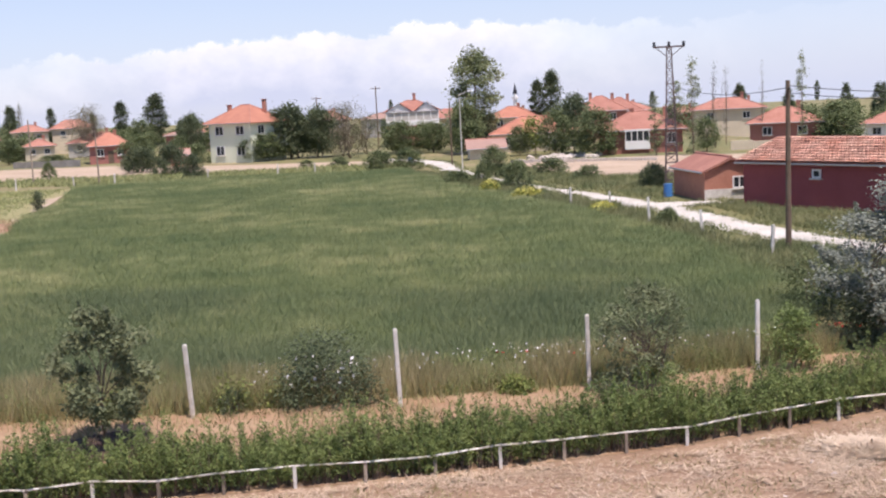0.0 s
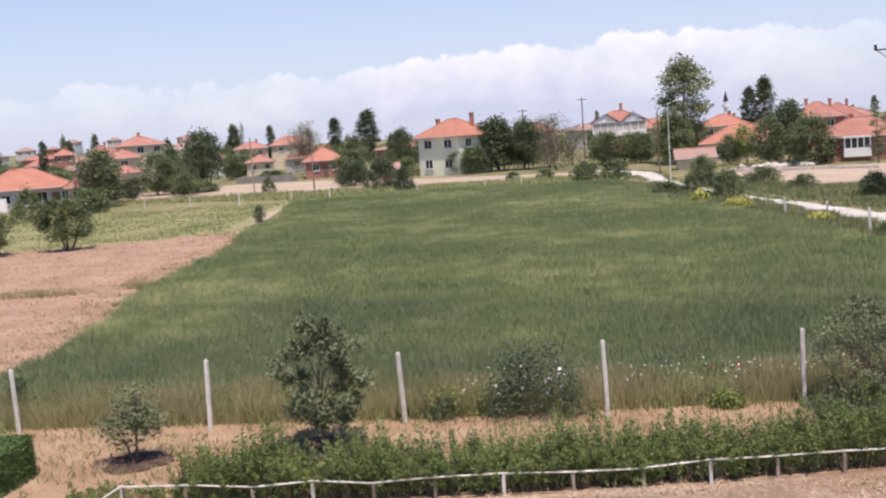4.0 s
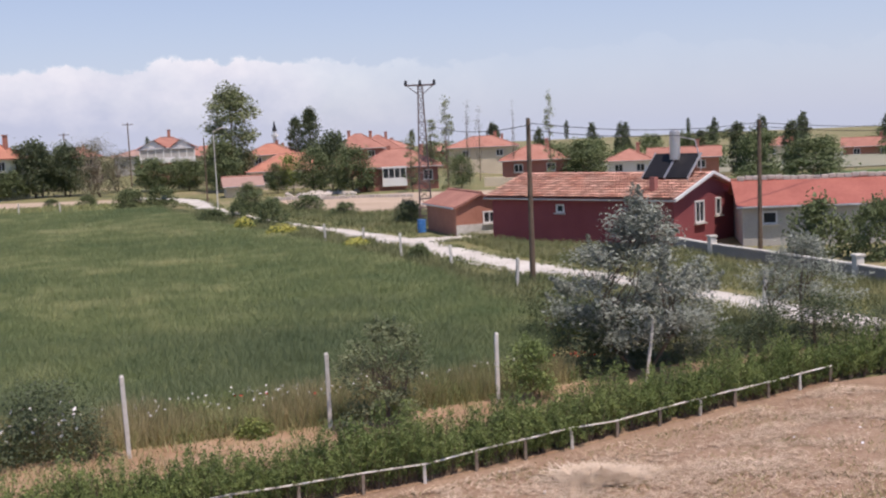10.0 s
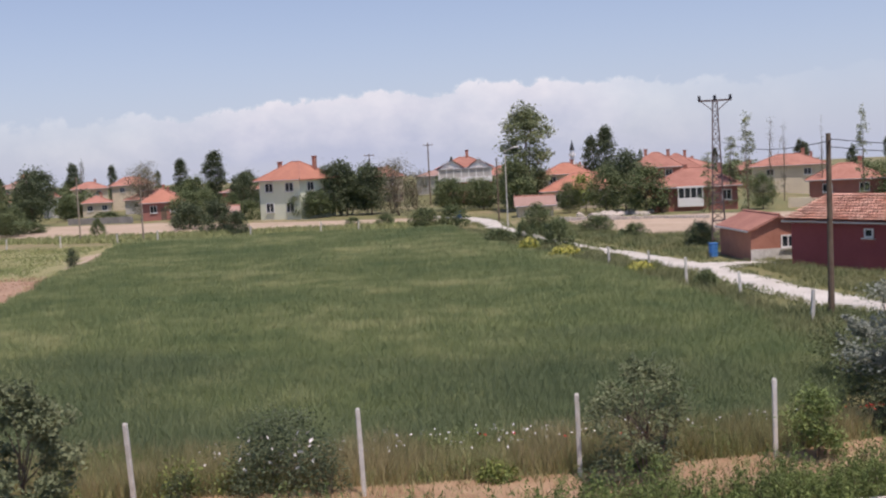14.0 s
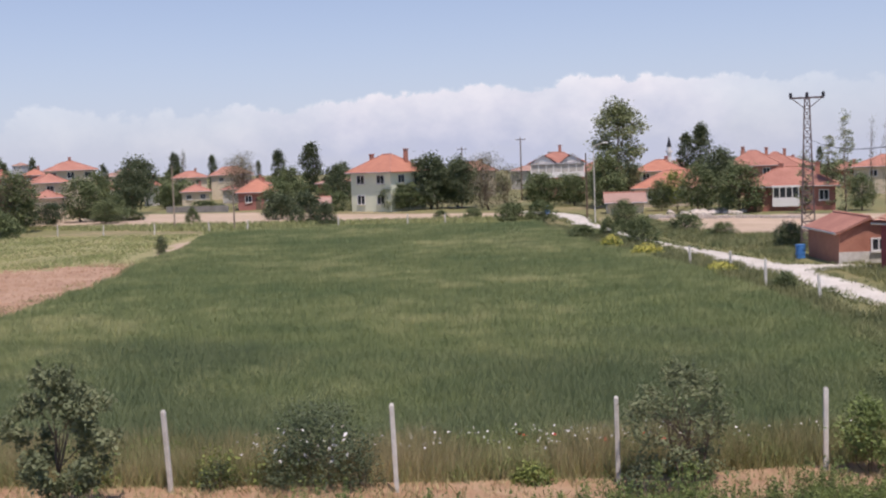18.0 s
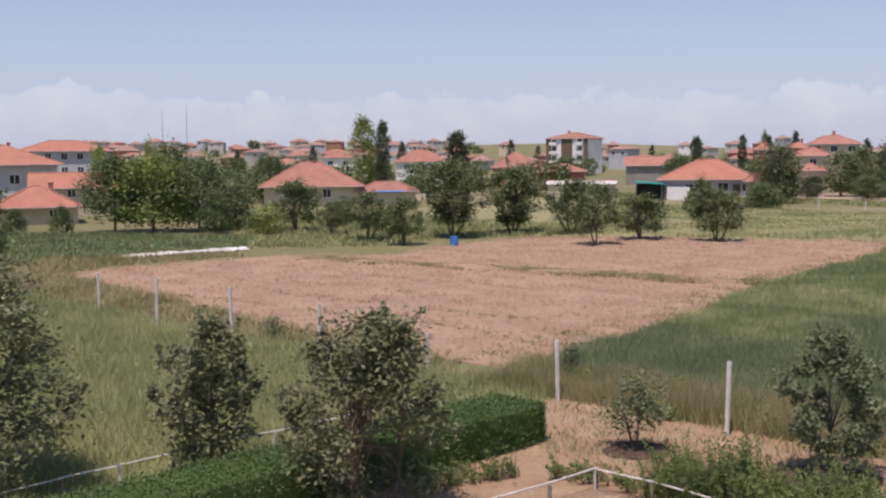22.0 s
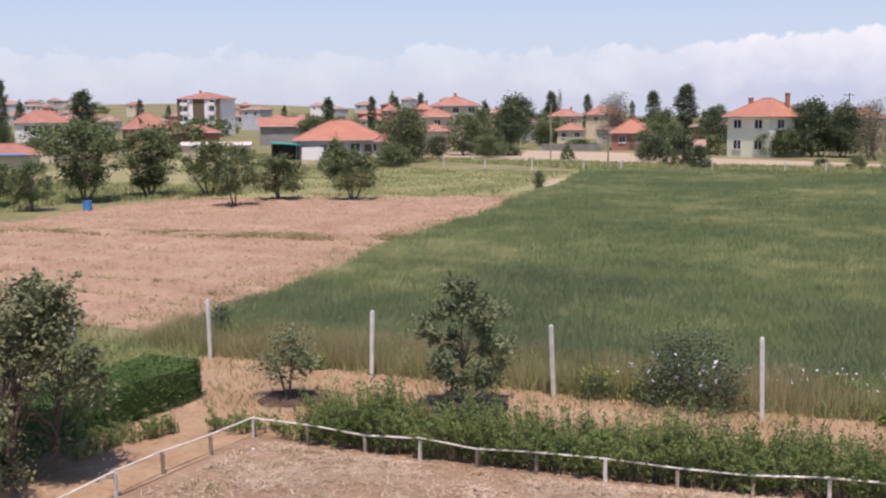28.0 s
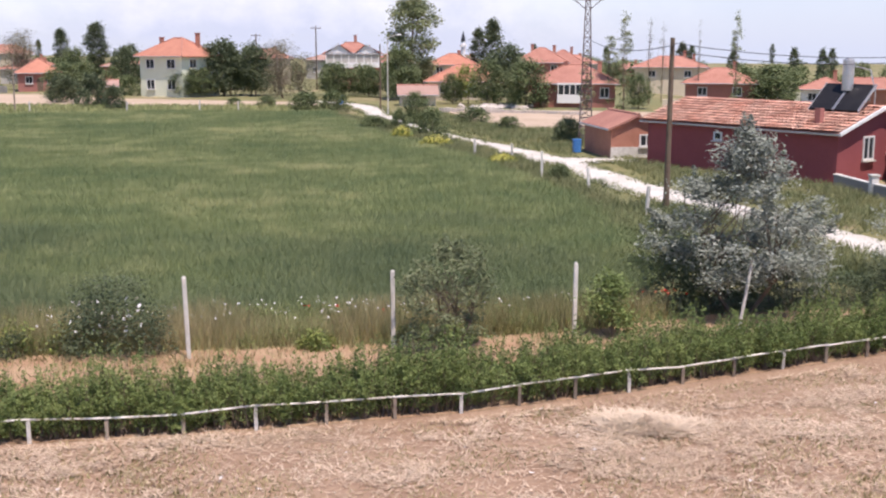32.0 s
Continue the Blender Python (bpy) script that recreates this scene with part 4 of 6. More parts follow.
# ---- hedges and near planting ----
def hedge_shoots(pts, width, h, n_per_m, label):
    t = thing("shoot_hedge", label, "hedge", Matrix())
    for (x1, y1), (x2, y2) in zip(pts, pts[1:]):
        L = math.hypot(x2 - x1, y2 - y1)
        n = int(L * n_per_m)
        u = RNG.uniform(-0.02, 1.02, n)
        off = RNG.uniform(0, 1, n) * width
        nx, ny = -(y2 - y1) / L, (x2 - x1) / L
        sx, sy = x1 + (x2 - x1) * u + nx * off, y1 + (y2 - y1) * u + ny * off
        hh = h * np.clip(RNG.normal(0.78, 0.2, n) + 0.5 * (RNG.random(n) < 0.12), 0.35, 1.5) * (0.95 + 0.16 * np.sin(sx * 2.1 + 1.3 * np.sin(sx * 0.9)))
        k = 84
        z = 0.16 + 0.84 * RNG.uniform(0, 1, (n, k)) ** 0.85
        r = 0.075 * (1.12 - z)[..., None] + 0.016
        c = np.stack([sx[:, None] + RNG.normal(0, 1, (n, k)) * r[..., 0], sy[:, None] + RNG.normal(0, 1, (n, k)) * r[..., 0] - 0.3 * z ** 1.6, z * hh[:, None]], -1).reshape(-1, 3)
        shared("foliage", mesh_np("foliage", *leaves(c, 0.052, 0.0), M["leaf_hedge"]), t)
        b, f = blades(np.stack([sx, sy], 1), hh * 0.8, 0.03, 3, 0.16, spread=0.03)
        tagged(shared("stem_layer", mesh_np("stem_layer", b, f, M["bark"]), t), kind="stuff")
    return t


hedge_shoots([(x, y + 0.12) for x, y in [(-9.7, 20.3), *RAIL[1:]]] + [(20.5, 27.2), (26, 25.5)], 1.3, 1.0, 150, "leafy shoot hedge of upright green twigs behind the rail")
hedge_shoots([(-13.0, 17.5), (-12.4, 19.8)], 0.8, 0.55, 22, "loose tuft of green shoots beside the rail")
hedge_shoots([(-11.9, 20.2), (-9.5, 20.6)], 0.7, 0.4, 16, "low new shoots at the yard's corner")


def clipped_hedge(x0, x1, y0, y1, h):
    t = thing("clipped_hedge", "square-clipped dense green hedge", "hedge", Matrix())
    bm = bmesh.new()
    box(bm, ((x0 + x1) / 2, (y0 + y1) / 2, h / 2 - 0.04), (x1 - x0 - 0.16, y1 - y0 - 0.16, h - 0.06))
    part("core", bm, M["leaf_clipped"], t)
    n = int(3600 * (y1 - y0))
    side = RNG.integers(0, 5, n)
    c = np.stack([RNG.uniform(x0, x1, n), RNG.uniform(y0, y1, n), RNG.uniform(0.02, h, n)], 1)
    j = RNG.normal(0, 0.05, n)
    c[:, 2] = np.where((side == 0) | (side == 4), h + j, c[:, 2])
    c[:, 0] = np.where(side == 1, x0 + j, np.where(side == 2, x1 + j, c[:, 0]))
    e = (side == 3)
    c[:, 1] = np.where(e & (RNG.random(n) < 0.2), y1 + j, c[:, 1])
    shared("foliage", mesh_np("foliage", *leaves(c, 0.062), M["leaf_clipped"]), t)
    k = int(3600 * (x1 - x0) * h)
    c = np.stack([RNG.uniform(x0, x1, k), y1 + RNG.normal(0, 0.05, k), RNG.uniform(0.02, h, k)], 1)
    shared("end_foliage", mesh_np("end_foliage", *leaves(c, 0.062), M["leaf_clipped"]), t)


clipped_hedge(-15.5, -13.9, 4.0, 22.4, 0.95)

put_tree("young_tree", "bushy young fruit tree with grey-green leaves by the fence", "tree", -7.65, 24.1, 3.1, 2.2, tree_meshes("fruit", 0, h=3, w=2.6, n=8000, size=0.12, clumps=70, leaf="walnut", shape="round", bottom=0.26, trunk=0.02, thin=0.5, shoots=26))
put_tree("sapling", "small young fruit tree on bare earth", "tree", -11.85, 23.2, 1.75, 1.3, tree_meshes("sapling", 0, h=1.7, w=1.2, n=1500, size=0.10, clumps=34, leaf="walnut", shape="round", bottom=0.35, trunk=0.022, stems=2))
put_tree("open_shrub", "open many-stemmed shrub against the wheat", "shrub", 4.75, 26.5, 2.5, 2.2, tree_meshes("openshrub", 0, h=2.5, w=2.1, n=3800, size=0.085, clumps=45, leaf="walnut", shape="round", bottom=0.22, trunk=0.02, stems=4, thin=0.55, limbs=20, shoots=24))
put_tree("shrub", "small light green shrub beside a concrete post", "shrub", 8.65, 27.7, 1.6, 1.1, tree_meshes("lightshrub", 0, h=1.4, w=1.0, n=2200, size=0.085, clumps=26, leaf="hedge", shape="bush", bottom=0.06, trunk=0.02, stems=4))
rose = put_tree("rose_bush", "wild rose bush with white flowers in the verge", "bush", -3.1, 26.9, 1.65, 2.4, tree_meshes("rose", 0, h=1.6, w=2.3, n=4600, size=0.08, clumps=60, leaf="dark", shape="bush", bottom=0.08, trunk=0.014, stems=5), turn=0)
rp = [(0.75 * math.cos(a), -0.62 + 0.2 * abs(RNG.normal()), 0.5 + 0.85 * RNG.random()) for a in RNG.uniform(0, 6.28, 30)]
shared("blossom", mesh_np("blossom", *leaves(np.array(rp), 0.11, 0.2), M["petal"]), rose)
for x, y, h, w in ((-17.6, 27.9, 1.2, 0.9), (-2.0, 26.4, 0.7, 0.8), (-5.2, 26.3, 0.6, 0.7), (3.8, 26.1, 0.55, 0.8), (-24, 27.5, 0.9, 1.2), (-31, 27.2, 0.8, 1.0)):
    put_tree("weed_bush", "low dark weedy bush at the fence", "bush", x, y, h, w, tree_meshes("weed", 0, h=1, w=1, n=700, size=0.09, clumps=20, leaf="dark", shape="bush", bottom=0.04, trunk=0.02, stems=3))
SIL = dict(h=4.6, w=3.6, n=22000, size=0.085, clumps=85, leaf="silver", shape="oleaster", bottom=0.16, trunk=0.015, stems=2, thin=0.55, limbs=24, shoots=40)
put_tree("silver_tree", "silver-leaved oleaster tree above a dark thicket", "tree", 12.5, 29.8, 4.75, 4.5, tree_meshes("silver", 0, **SIL))
put_tree("silver_tree", "silver-leaved oleaster tree beside the road", "tree", 19.0, 32.4, 3.3, 3.5, tree_meshes("silver", 1, **{**SIL, "n": 9000, "thin": 0.62}))
put_tree("silver_tree", "low silver-leaved oleaster beside a taller one", "tree", 14.3, 30.9, 2.3, 2.2, tree_meshes("silver", 2, **{**SIL, "n": 6000}))
DK = dict(h=1.8, w=2.4, n=5000, size=0.085, clumps=40, leaf="dark", shape="bush", bottom=0.04, trunk=0.02, stems=4)
put_tree("bush", "green leafy bush behind the silver tree", "bush", 11.5, 34.6, 2.1, 2.3, tree_meshes("thicketgreen", 0, **{**DK, "leaf": "orchard"}))
# first bush stands in for the dark shade under the tree; the rest are shrubs
for x, y, h, w in ((11.0, 30.4, 1.7, 2.2), (12.2, 30.6, 1.7, 2.4), (13.6, 30.9, 1.2, 2.0), (15.6, 31.0, 0.8, 2.2), (17.2, 31.2, 1.2, 2.2), (18.6, 30.6, 1.5, 2.6), (20.4, 29.6, 1.2, 2.6), (22, 28.4, 1.1, 2.4)):
    put_tree("thicket", "dark green thicket and shade fill below the silver tree", "bush", x, y, h, w, tree_meshes("thicket", int(x) % 2, **DK))
stake = thing("stake", "leaning pale timber stake beside the silver tree", "stake", Matrix())
bm = bmesh.new(); rod(bm, (11.95, 28.2, -0.1), (12.25, 28.3, 1.75), 0.045, 0.035, 8); part("shaft", bm, M["concrete"], stake)
bm = bmesh.new(); rod(bm, (12.0, 28.22, 0.25), (12.0, 28.22, 0.3), 0.06, 0.06, 8); part("tie", bm, M["railwood"], stake)

WAL = dict(n=18500, size=0.13, clumps=120, leaf="tallwalnut", shape="round", trunk=0.02, thin=0.62, limbs=30, shoots=46)
put_tree("walnut_tree", "large leafy walnut tree in the meadow", "tree", -19.6, 10.4, 5.3, 5.6, tree_meshes("walnut", 0, h=5.2, w=5.4, bottom=0.08, **WAL))
put_tree("young_walnut", "young walnut tree in the meadow beside the rail", "tree", -17.1, 15.3, 3.4, 2.15, tree_meshes("walnut2", 0, h=3.2, w=2.3, bottom=0.2, **{**WAL, "n": 5600, "clumps": 56}))
put_tree("walnut_tree", "bushy walnut tree rising over the clipped hedge", "tree", -12.75, 15.9, 3.95, 3.1, tree_meshes("walnut3", 0, h=4.1, w=3.4, bottom=0.1, **{**WAL, "n": 9500, "clumps": 76, "stems": 3}))


# ---- buildings ----
def hip_roof(w, d, z, rh, o, ridge):
    """A hipped roof with soffit; ridge: length of the ridge (0: a pyramid)."""
    bm = bmesh.new()
    W, D, r = w / 2 + o, d / 2 + o, ridge / 2
    dz = -rh * o / (min(w, d) / 2) * 0.6
    e = [bm.verts.new(p) for p in ((-W, -D, z + dz), (W, -D, z + dz), (W, D, z + dz), (-W, D, z + dz))]
    u = [bm.verts.new(p) for p in ((-W, -D, z + dz - 0.16), (W, -D, z + dz - 0.16), (W, D, z + dz - 0.16), (-W, D, z + dz - 0.16))]
    a, b = bm.verts.new((-r - 0.01, 0, z + rh)), bm.verts.new((r + 0.01, 0, z + rh))
    for f in ((e[0], e[1], b, a), (e[1], e[2], b), (e[2], e[3], a, b), (e[3], e[0], a), (u[3], u[2], u[1], u[0])):
        bm.faces.new(f)
    for i in range(4):
        bm.faces.new((e[i], u[i], u[(i + 1) % 4], e[(i + 1) % 4]))
    bmesh.ops.recalc_face_normals(bm, faces=bm.faces[:])
    return bm, dz


def gable_roof(w, d, z, rh, o):
    """A gabled roof, the ridge along x."""
    bm = bmesh.new()
    W, D = w / 2 + o, d / 2 + o
    dz = -rh * o / (d / 2)
    pts = [(-D, z + dz), (0, z + rh), (D, z + dz), (D, z + dz - 0.14), (0, z + rh - 0.16), (-D, z + dz - 0.14)]
    l, r = [bm.verts.new((-W, y, q)) for y, q in pts], [bm.verts.new((W, y, q)) for y, q in pts]
    for i in range(6):
        j = (i + 1) % 6
        bm.faces.new((l[i], l[j], r[j], r[i]))
    bm.faces.new((l[0], l[5], l[4], l[1])); bm.faces.new((l[1], l[4], l[3], l[2]))
    bm.faces.new((r[1], r[4], r[5], r[0])); bm.faces.new((r[2], r[3], r[4], r[1]))
    bmesh.ops.recalc_face_normals(bm, faces=bm.faces[:])
    return bm, dz


def window(parent, face, u, z, ww, wh, w, d, cross=True):
    """A framed pane set in a face: f front, b back, l left, r right."""
    turn = {"f": 0, "r": 90, "b": 180, "l": -90}[face]
    out = (d if face in "fb" else w) / 2
    m = pose(0, 0, 0, 0, 0, turn) @ Matrix.Translation((u, -out, z))
    fr = 0.09
    bm = bmesh.new()
    box(bm, (0, -0.02, wh / 2 - fr / 2), (ww, 0.10, fr)); box(bm, (0, -0.02, -wh / 2 + fr / 2), (ww, 0.10, fr))
    for s in (-1, 1):
        box(bm, (s * (ww / 2 - fr / 2), -0.02, 0), (fr, 0.10, wh - 2 * fr))
    if cross:
        box(bm, (0, -0.022, 0), (fr * 0.8, 0.08, wh - 2 * fr))
    win = part("window", bm, M["frame"], parent); win.matrix_basis = m
    bm = bmesh.new(); box(bm, (0, 0.005, 0), (ww - 2 * fr + 0.01, 0.03, wh - 2 * fr + 0.01)); part("pane", bm, M["glass"], win)
    bm = bmesh.new(); box(bm, (0, -0.08, -wh / 2 - 0.05), (ww + 0.16, 0.22, 0.07)); part("sill", bm, M["concrete"], win)
    return win


def house(label, x, y, yaw, w, d, h, rh, wall, roof="roof", style="hip", ridge=None, o=0.5, wins=(), chims=(), z0=None, name="house", doors=(), base=0.0):
    """A house whose front eave line is centred at x, y; its front looks along local -y."""
    m = pose(x, y, dip(x, y) if z0 is None else z0, 0, 0, yaw) @ Matrix.Translation((0, d / 2, 0))
    t = thing(name, label, "house" if name == "house" else name.replace("_", " "), m)
    bm = bmesh.new()
    box(bm, (0, 0, h / 2 - 0.5), (w, d, h + 1.0))
    if style == "gable":
        for s in (-1, 1):
            poly(bm, [(s * w / 2, -d / 2, h), (s * w / 2, d / 2, h), (s * w / 2, 0, h + rh - 0.1)])
    part("wall", bm, M[wall], t)
    if base:
        bm = bmesh.new(); box(bm, (0, 0, base / 2 - 0.2), (w + 0.06, d + 0.06, base + 0.4)); part("plinth", bm, M["concrete"], t)
    r = max(0.0, w - d) if ridge is None else ridge
    bm, dz = hip_roof(w, d, h, rh, o, r) if style == "hip" else gable_roof(w, d, h, rh, o)
    rf = part("roof", bm, M[roof], t)
    bm = bmesh.new()
    if style == "hip":
        W, D, q = w / 2 + o, d / 2 + o, r / 2
        for a, b in (((-W, -D, h + dz), (-q, 0, h + rh)), ((W, -D, h + dz), (q, 0, h + rh)), ((W, D, h + dz), (q, 0, h + rh)), ((-W, D, h + dz), (-q, 0, h + rh))):
            rod(bm, a, b, 0.10, 0.10, 6)
        if q > 0.1:
            rod(bm, (-q, 0, h + rh), (q, 0, h + rh), 0.10, 0.10, 6)
    else:
        rod(bm, (-w / 2 - o, 0, h + rh), (w / 2 + o, 0, h + rh), 0.10, 0.10, 6)
    part("ridge_tiles", bm, M["roofold"], rf)
    bm = bmesh.new()
    yy = -d / 2 - o - 0.05
    rod(bm, (-w / 2 - o, yy, h + dz - 0.08), (w / 2 + o, yy, h + dz - 0.08), 0.06, 0.06, 6)
    part("gutter", bm, M["zinc"], rf)
    for f, u, z, ww, wh in wins:
        window(t, f, u, z, ww, wh, w, d, ww > 0.8)
    for cx, cy, ch in chims:
        bm = bmesh.new()
        zz = h + rh * 0.5
        box(bm, (cx, cy, zz + ch / 2), (0.5, 0.5, ch + 0.8)); box(bm, (cx, cy, zz + ch + 0.42), (0.66, 0.66, 0.1))
        part("chimney", bm, M["roofold"], t)
    for u, ww, wh in doors:
        bm = bmesh.new(); box(bm, (u, -d / 2 - 0.02, wh / 2), (ww, 0.08, wh))
        dr = part("door", bm, M["pole"], t)
        bm = bmesh.new(); box(bm, (u + ww * 0.35, -d / 2 - 0.09, wh * 0.48), (0.04, 0.06, 0.14)); part("door_handle", bm, M["zinc"], dr)
    return t


# the two-storey pale green house, seen on its corner
house("two-storey pale green house with an orange hipped roof", -29.5, 163.2, -33, 8.0, 7.4, 5.9, 2.3, "lime", "roofbright", ridge=1.6, o=0.6,
      wins=(("f", -2.0, 4.6, 1.6, 1.3), ("f", 2.0, 4.6, 1.6, 1.3), ("f", -2.0, 1.7, 1.6, 1.4), ("f", 2.0, 1.7, 1.6, 1.4), ("r", -1.5, 4.6, 1.4, 1.3), ("r", 1.8, 4.4, 1.2, 2.0)), chims=((-2.2, -1, 0.8), (2.6, 1.2, 1.4)))
chalet = house("red house with a white glazed upper storey and twin gables", -3.6, 191.7, 2, 8.8, 7, 6.0, 1.7, "pinkwall", "roof", o=0.6, chims=((0.5, 0, 1.6),))
bm = bmesh.new(); box(bm, (0, -3.75, 3.95), (8.9, 0.7, 0.9)); veranda = part("veranda_parapet", bm, M["white"], chalet)
bm = bmesh.new(); box(bm, (0, -3.7, 5.15), (8.6, 0.5, 1.45)); part("veranda_blind", bm, M["lightgrey"], veranda)
for k in range(8):
    bm = bmesh.new(); box(bm, (-4.35 + k * 1.243, -4.03, 5.15), (0.16, 0.12, 1.5)); part("mullion", bm, M["frame"], veranda)
bm = bmesh.new(); box(bm, (0, -4.03, 5.85), (8.9, 0.14, 0.18)); part("lintel", bm, M["frame"], veranda)
for u, g in ((-2.3, 4.0), (2.4, 3.6)):
    bm = bmesh.new()
    poly(bm, [(u - g / 2, -3.9, 6.0), (u + g / 2, -3.9, 6.0), (u, -3.9, 7.3)])
    part("gable", bm, M["white"], chalet)
    bm = bmesh.new()
    for s in (-1, 1):
        poly(bm, [(u, -4.3, 7.5), (u, -0.5, 7.5), (u + s * (g / 2 + 0.3), -0.5, 5.95), (u + s * (g / 2 + 0.3), -4.3, 5.95)])
    bmesh.ops.solidify(bm, geom=bm.faces[:], thickness=0.12)
    part("gable_roof", bm, M["roof"], chalet)
house("low terracotta-roofed house behind garden trees", 13.4, 151.4, -4, 11.5, 8, 2.6, 2.0, "cream", "roofbright", wins=(("f", -3.5, 1.5, 1.2, 1.1), ("f", 0, 1.5, 1.2, 1.1), ("f", 3.5, 1.5, 1.2, 1.1)), chims=((2, 0, 1.0),))
house("low old house with a brown lean roof at the road's bend", 6.2, 136.8, 2, 4.2, 4, 1.5, 0.9, "cream", "rooffar", style="gable", o=0.4, doors=((0.6, 0.8, 1.4),))
house("house with an orange hipped roof behind others", 12.3, 176.6, -3, 7.2, 6, 4.4, 1.5, "cream", "roofbright", wins=(("f", -2, 3.4, 1.1, 1.1), ("f", 2, 3.4, 1.1, 1.1)), chims=((1, 0, 0.8),))
red2 = house("faded red house with a white glazed bay", 24.2, 132.9, -10, 9.6, 7.5, 2.95, 1.9, "pinkwall", "roof", o=0.6, wins=(("f", 3.6, 1.7, 1.1, 1.2),), doors=((-3.4, 1.0, 2.0),), chims=((-1, 0, 0.9), (3, 1, 0.9)))
bm = bmesh.new(); box(bm, (-0.4, -4.1, 1.0), (2.9, 0.75, 1.0)); bay = part("bay", bm, M["white"], red2)
bm = bmesh.new(); box(bm, (-0.4, -4.1, 2.72), (3.0, 0.8, 0.2)); part("bay_top", bm, M["white"], bay)
for k in range(5):
    bm = bmesh.new(); box(bm, (-1.75 + k * 0.675, -4.44, 2.05), (0.10, 0.07, 1.15)); part("mullion", bm, M["frame"], bay)
bm = bmesh.new(); box(bm, (-0.4, -4.1, 2.05), (2.76, 0.6, 1.12)); part("bay_glass", bm, M["glass"], bay)
house("house with a broad terracotta roof", 26.5, 180.3, -8, 8.0, 7, 4.7, 2.1, "pinkwall", "roof", wins=(("f", -2, 3.6, 1.1, 1.1), ("f", 2, 3.6, 1.1, 1.1)), chims=((-1.5, 0, 1.2), (2, 0, 1.0)))
house("small red-plastered outhouse with a lean roof", -36.2, 160.0, 13, 2.6, 3, 1.7, 0.7, "brick", "rooffar", style="gable", name="outhouse", o=0.25)
house("orange-walled house with a new tiled roof", -52.7, 183.4, 17, 6.4, 6, 3.1, 1.9, "pinkwall", "roofbright", wins=(("f", -1.5, 1.8, 1.1, 1.2), ("f", 1.6, 1.8, 1.0, 1.2)), doors=((0.1, 0.9, 2.0),), chims=((1, 0, 0.8),))
house("two-storey house with a pink tiled roof", -90.8, 195.0, 27, 8.6, 8, 7.8, 1.6, "cream", "roofold", wins=(("f", -3, 6.8, 1.3, 1.2), ("f", 0, 6.8, 1.3, 1.2), ("f", 3, 6.8, 1.3, 1.2)), chims=((0, 0, 1.0),))
house("lower house with a faded roof", -82.7, 171.2, 27, 5.2, 6, 5.9, 1.3, "cream", "roofold", wins=(("f", 0, 4.7, 1.2, 1.2),))
house("low outbuilding with a faded tiled roof", -74.0, 153.2, 27, 4.0, 4, 3.9, 0.9, "cream", "roofold", name="outbuilding")
for x, y, yaw, w, h, rh, wall, roof in ((-87.4, 245.5, 20, 7.4, 5.4, 1.3, "cream", "roofold"), (-81.3, 256, 19, 9.3, 5.7, 1.7, "cream", "roofold"), (-87.6, 223.9, 22, 3.0, 4.3, 1.3, "white", "roofbright"), (-117, 232, 29, 4.6, 7.2, 1.2, "brick", "roofbright"), (-76, 217.8, 20, 5.4, 2.8, 1.2, "cream", "roofold"), (-143.3, 263.6, 29, 4.8, 6.9, 1.4, "brick", "roofbright"), (-69.8, 132.8, 29, 4.4, 3.0, 1.5, "cream", "roofold"), (-66, 225, 16, 6, 3.6, 1.2, "white", "roofold"), (-20, 215, 8, 8, 5.0, 1.6, "cream", "roof"), (-40, 235, 12, 9, 5.2, 1.6, "cream", "roofold"), (-105, 215, 25, 7, 6, 1.4, "white", "roof")):
    house("distant village house with a tiled roof", x, y, yaw, w, 6, h, rh, wall, roof, wins=(("f", -w / 4, h - 1.2, 1.1, 1.1), ("f", w / 4, h - 1.2, 1.1, 1.1)), chims=((w / 6, 0, 0.8),))

# the white bungalow and its sheds
house("white and grey-blue bungalow with an orange hipped roof", -81.0, 137.6, 32, 12.6, 10, 3.0, 2.5, "bluewall", "roofbright", o=0.7, wins=(("f", 2.0, 1.7, 1.5, 1.3), ("f", -2.5, 1.6, 1.2, 1.2), ("f", 5.0, 1.7, 1.0, 1.2)), doors=((3.8, 1.0, 2.1),), chims=((-1, 0, 0.9),), base=1.0)
shed_w = thing("lean_to", "white lean-to with a teal tarpaulin roof", "shed", pose(-88.3, 131.2, 0, 0, 0, 34))
bm = bmesh.new(); box(bm, (0, 1.5, 1.1), (0.2, 3, 2.2)); box(bm, (3.6, 1.5, 1.1), (0.2, 3, 2.2)); box(bm, (1.8, 3, 1.1), (3.6, 0.2, 2.2)); part("wall", bm, M["dark"], shed_w)
bm = bmesh.new(); box(bm, (1.8, 1.3, 2.35), (4.2, 3.8, 0.14), Matrix.Rotation(0.09, 4, "Y")); part("tarpaulin", bm, M["teal"], shed_w)
bm = bmesh.new(); box(bm, (5.6, 0.2, 0.9), (3.0, 0.3, 1.8)); part("white_wall", bm, M["white"], shed_w)
house("long low flat-roofed white shed row", -97.5, 130.5, 34, 9.5, 4, 2.2, 0.35, "cream", "concrete", style="gable", name="shed_row", o=0.3)
house("grey gabled barn with a faded roof", -127.8, 190.8, 35, 8.7, 8, 4.0, 1.6, "wallgrey", "roofold", style="gable", name="barn")
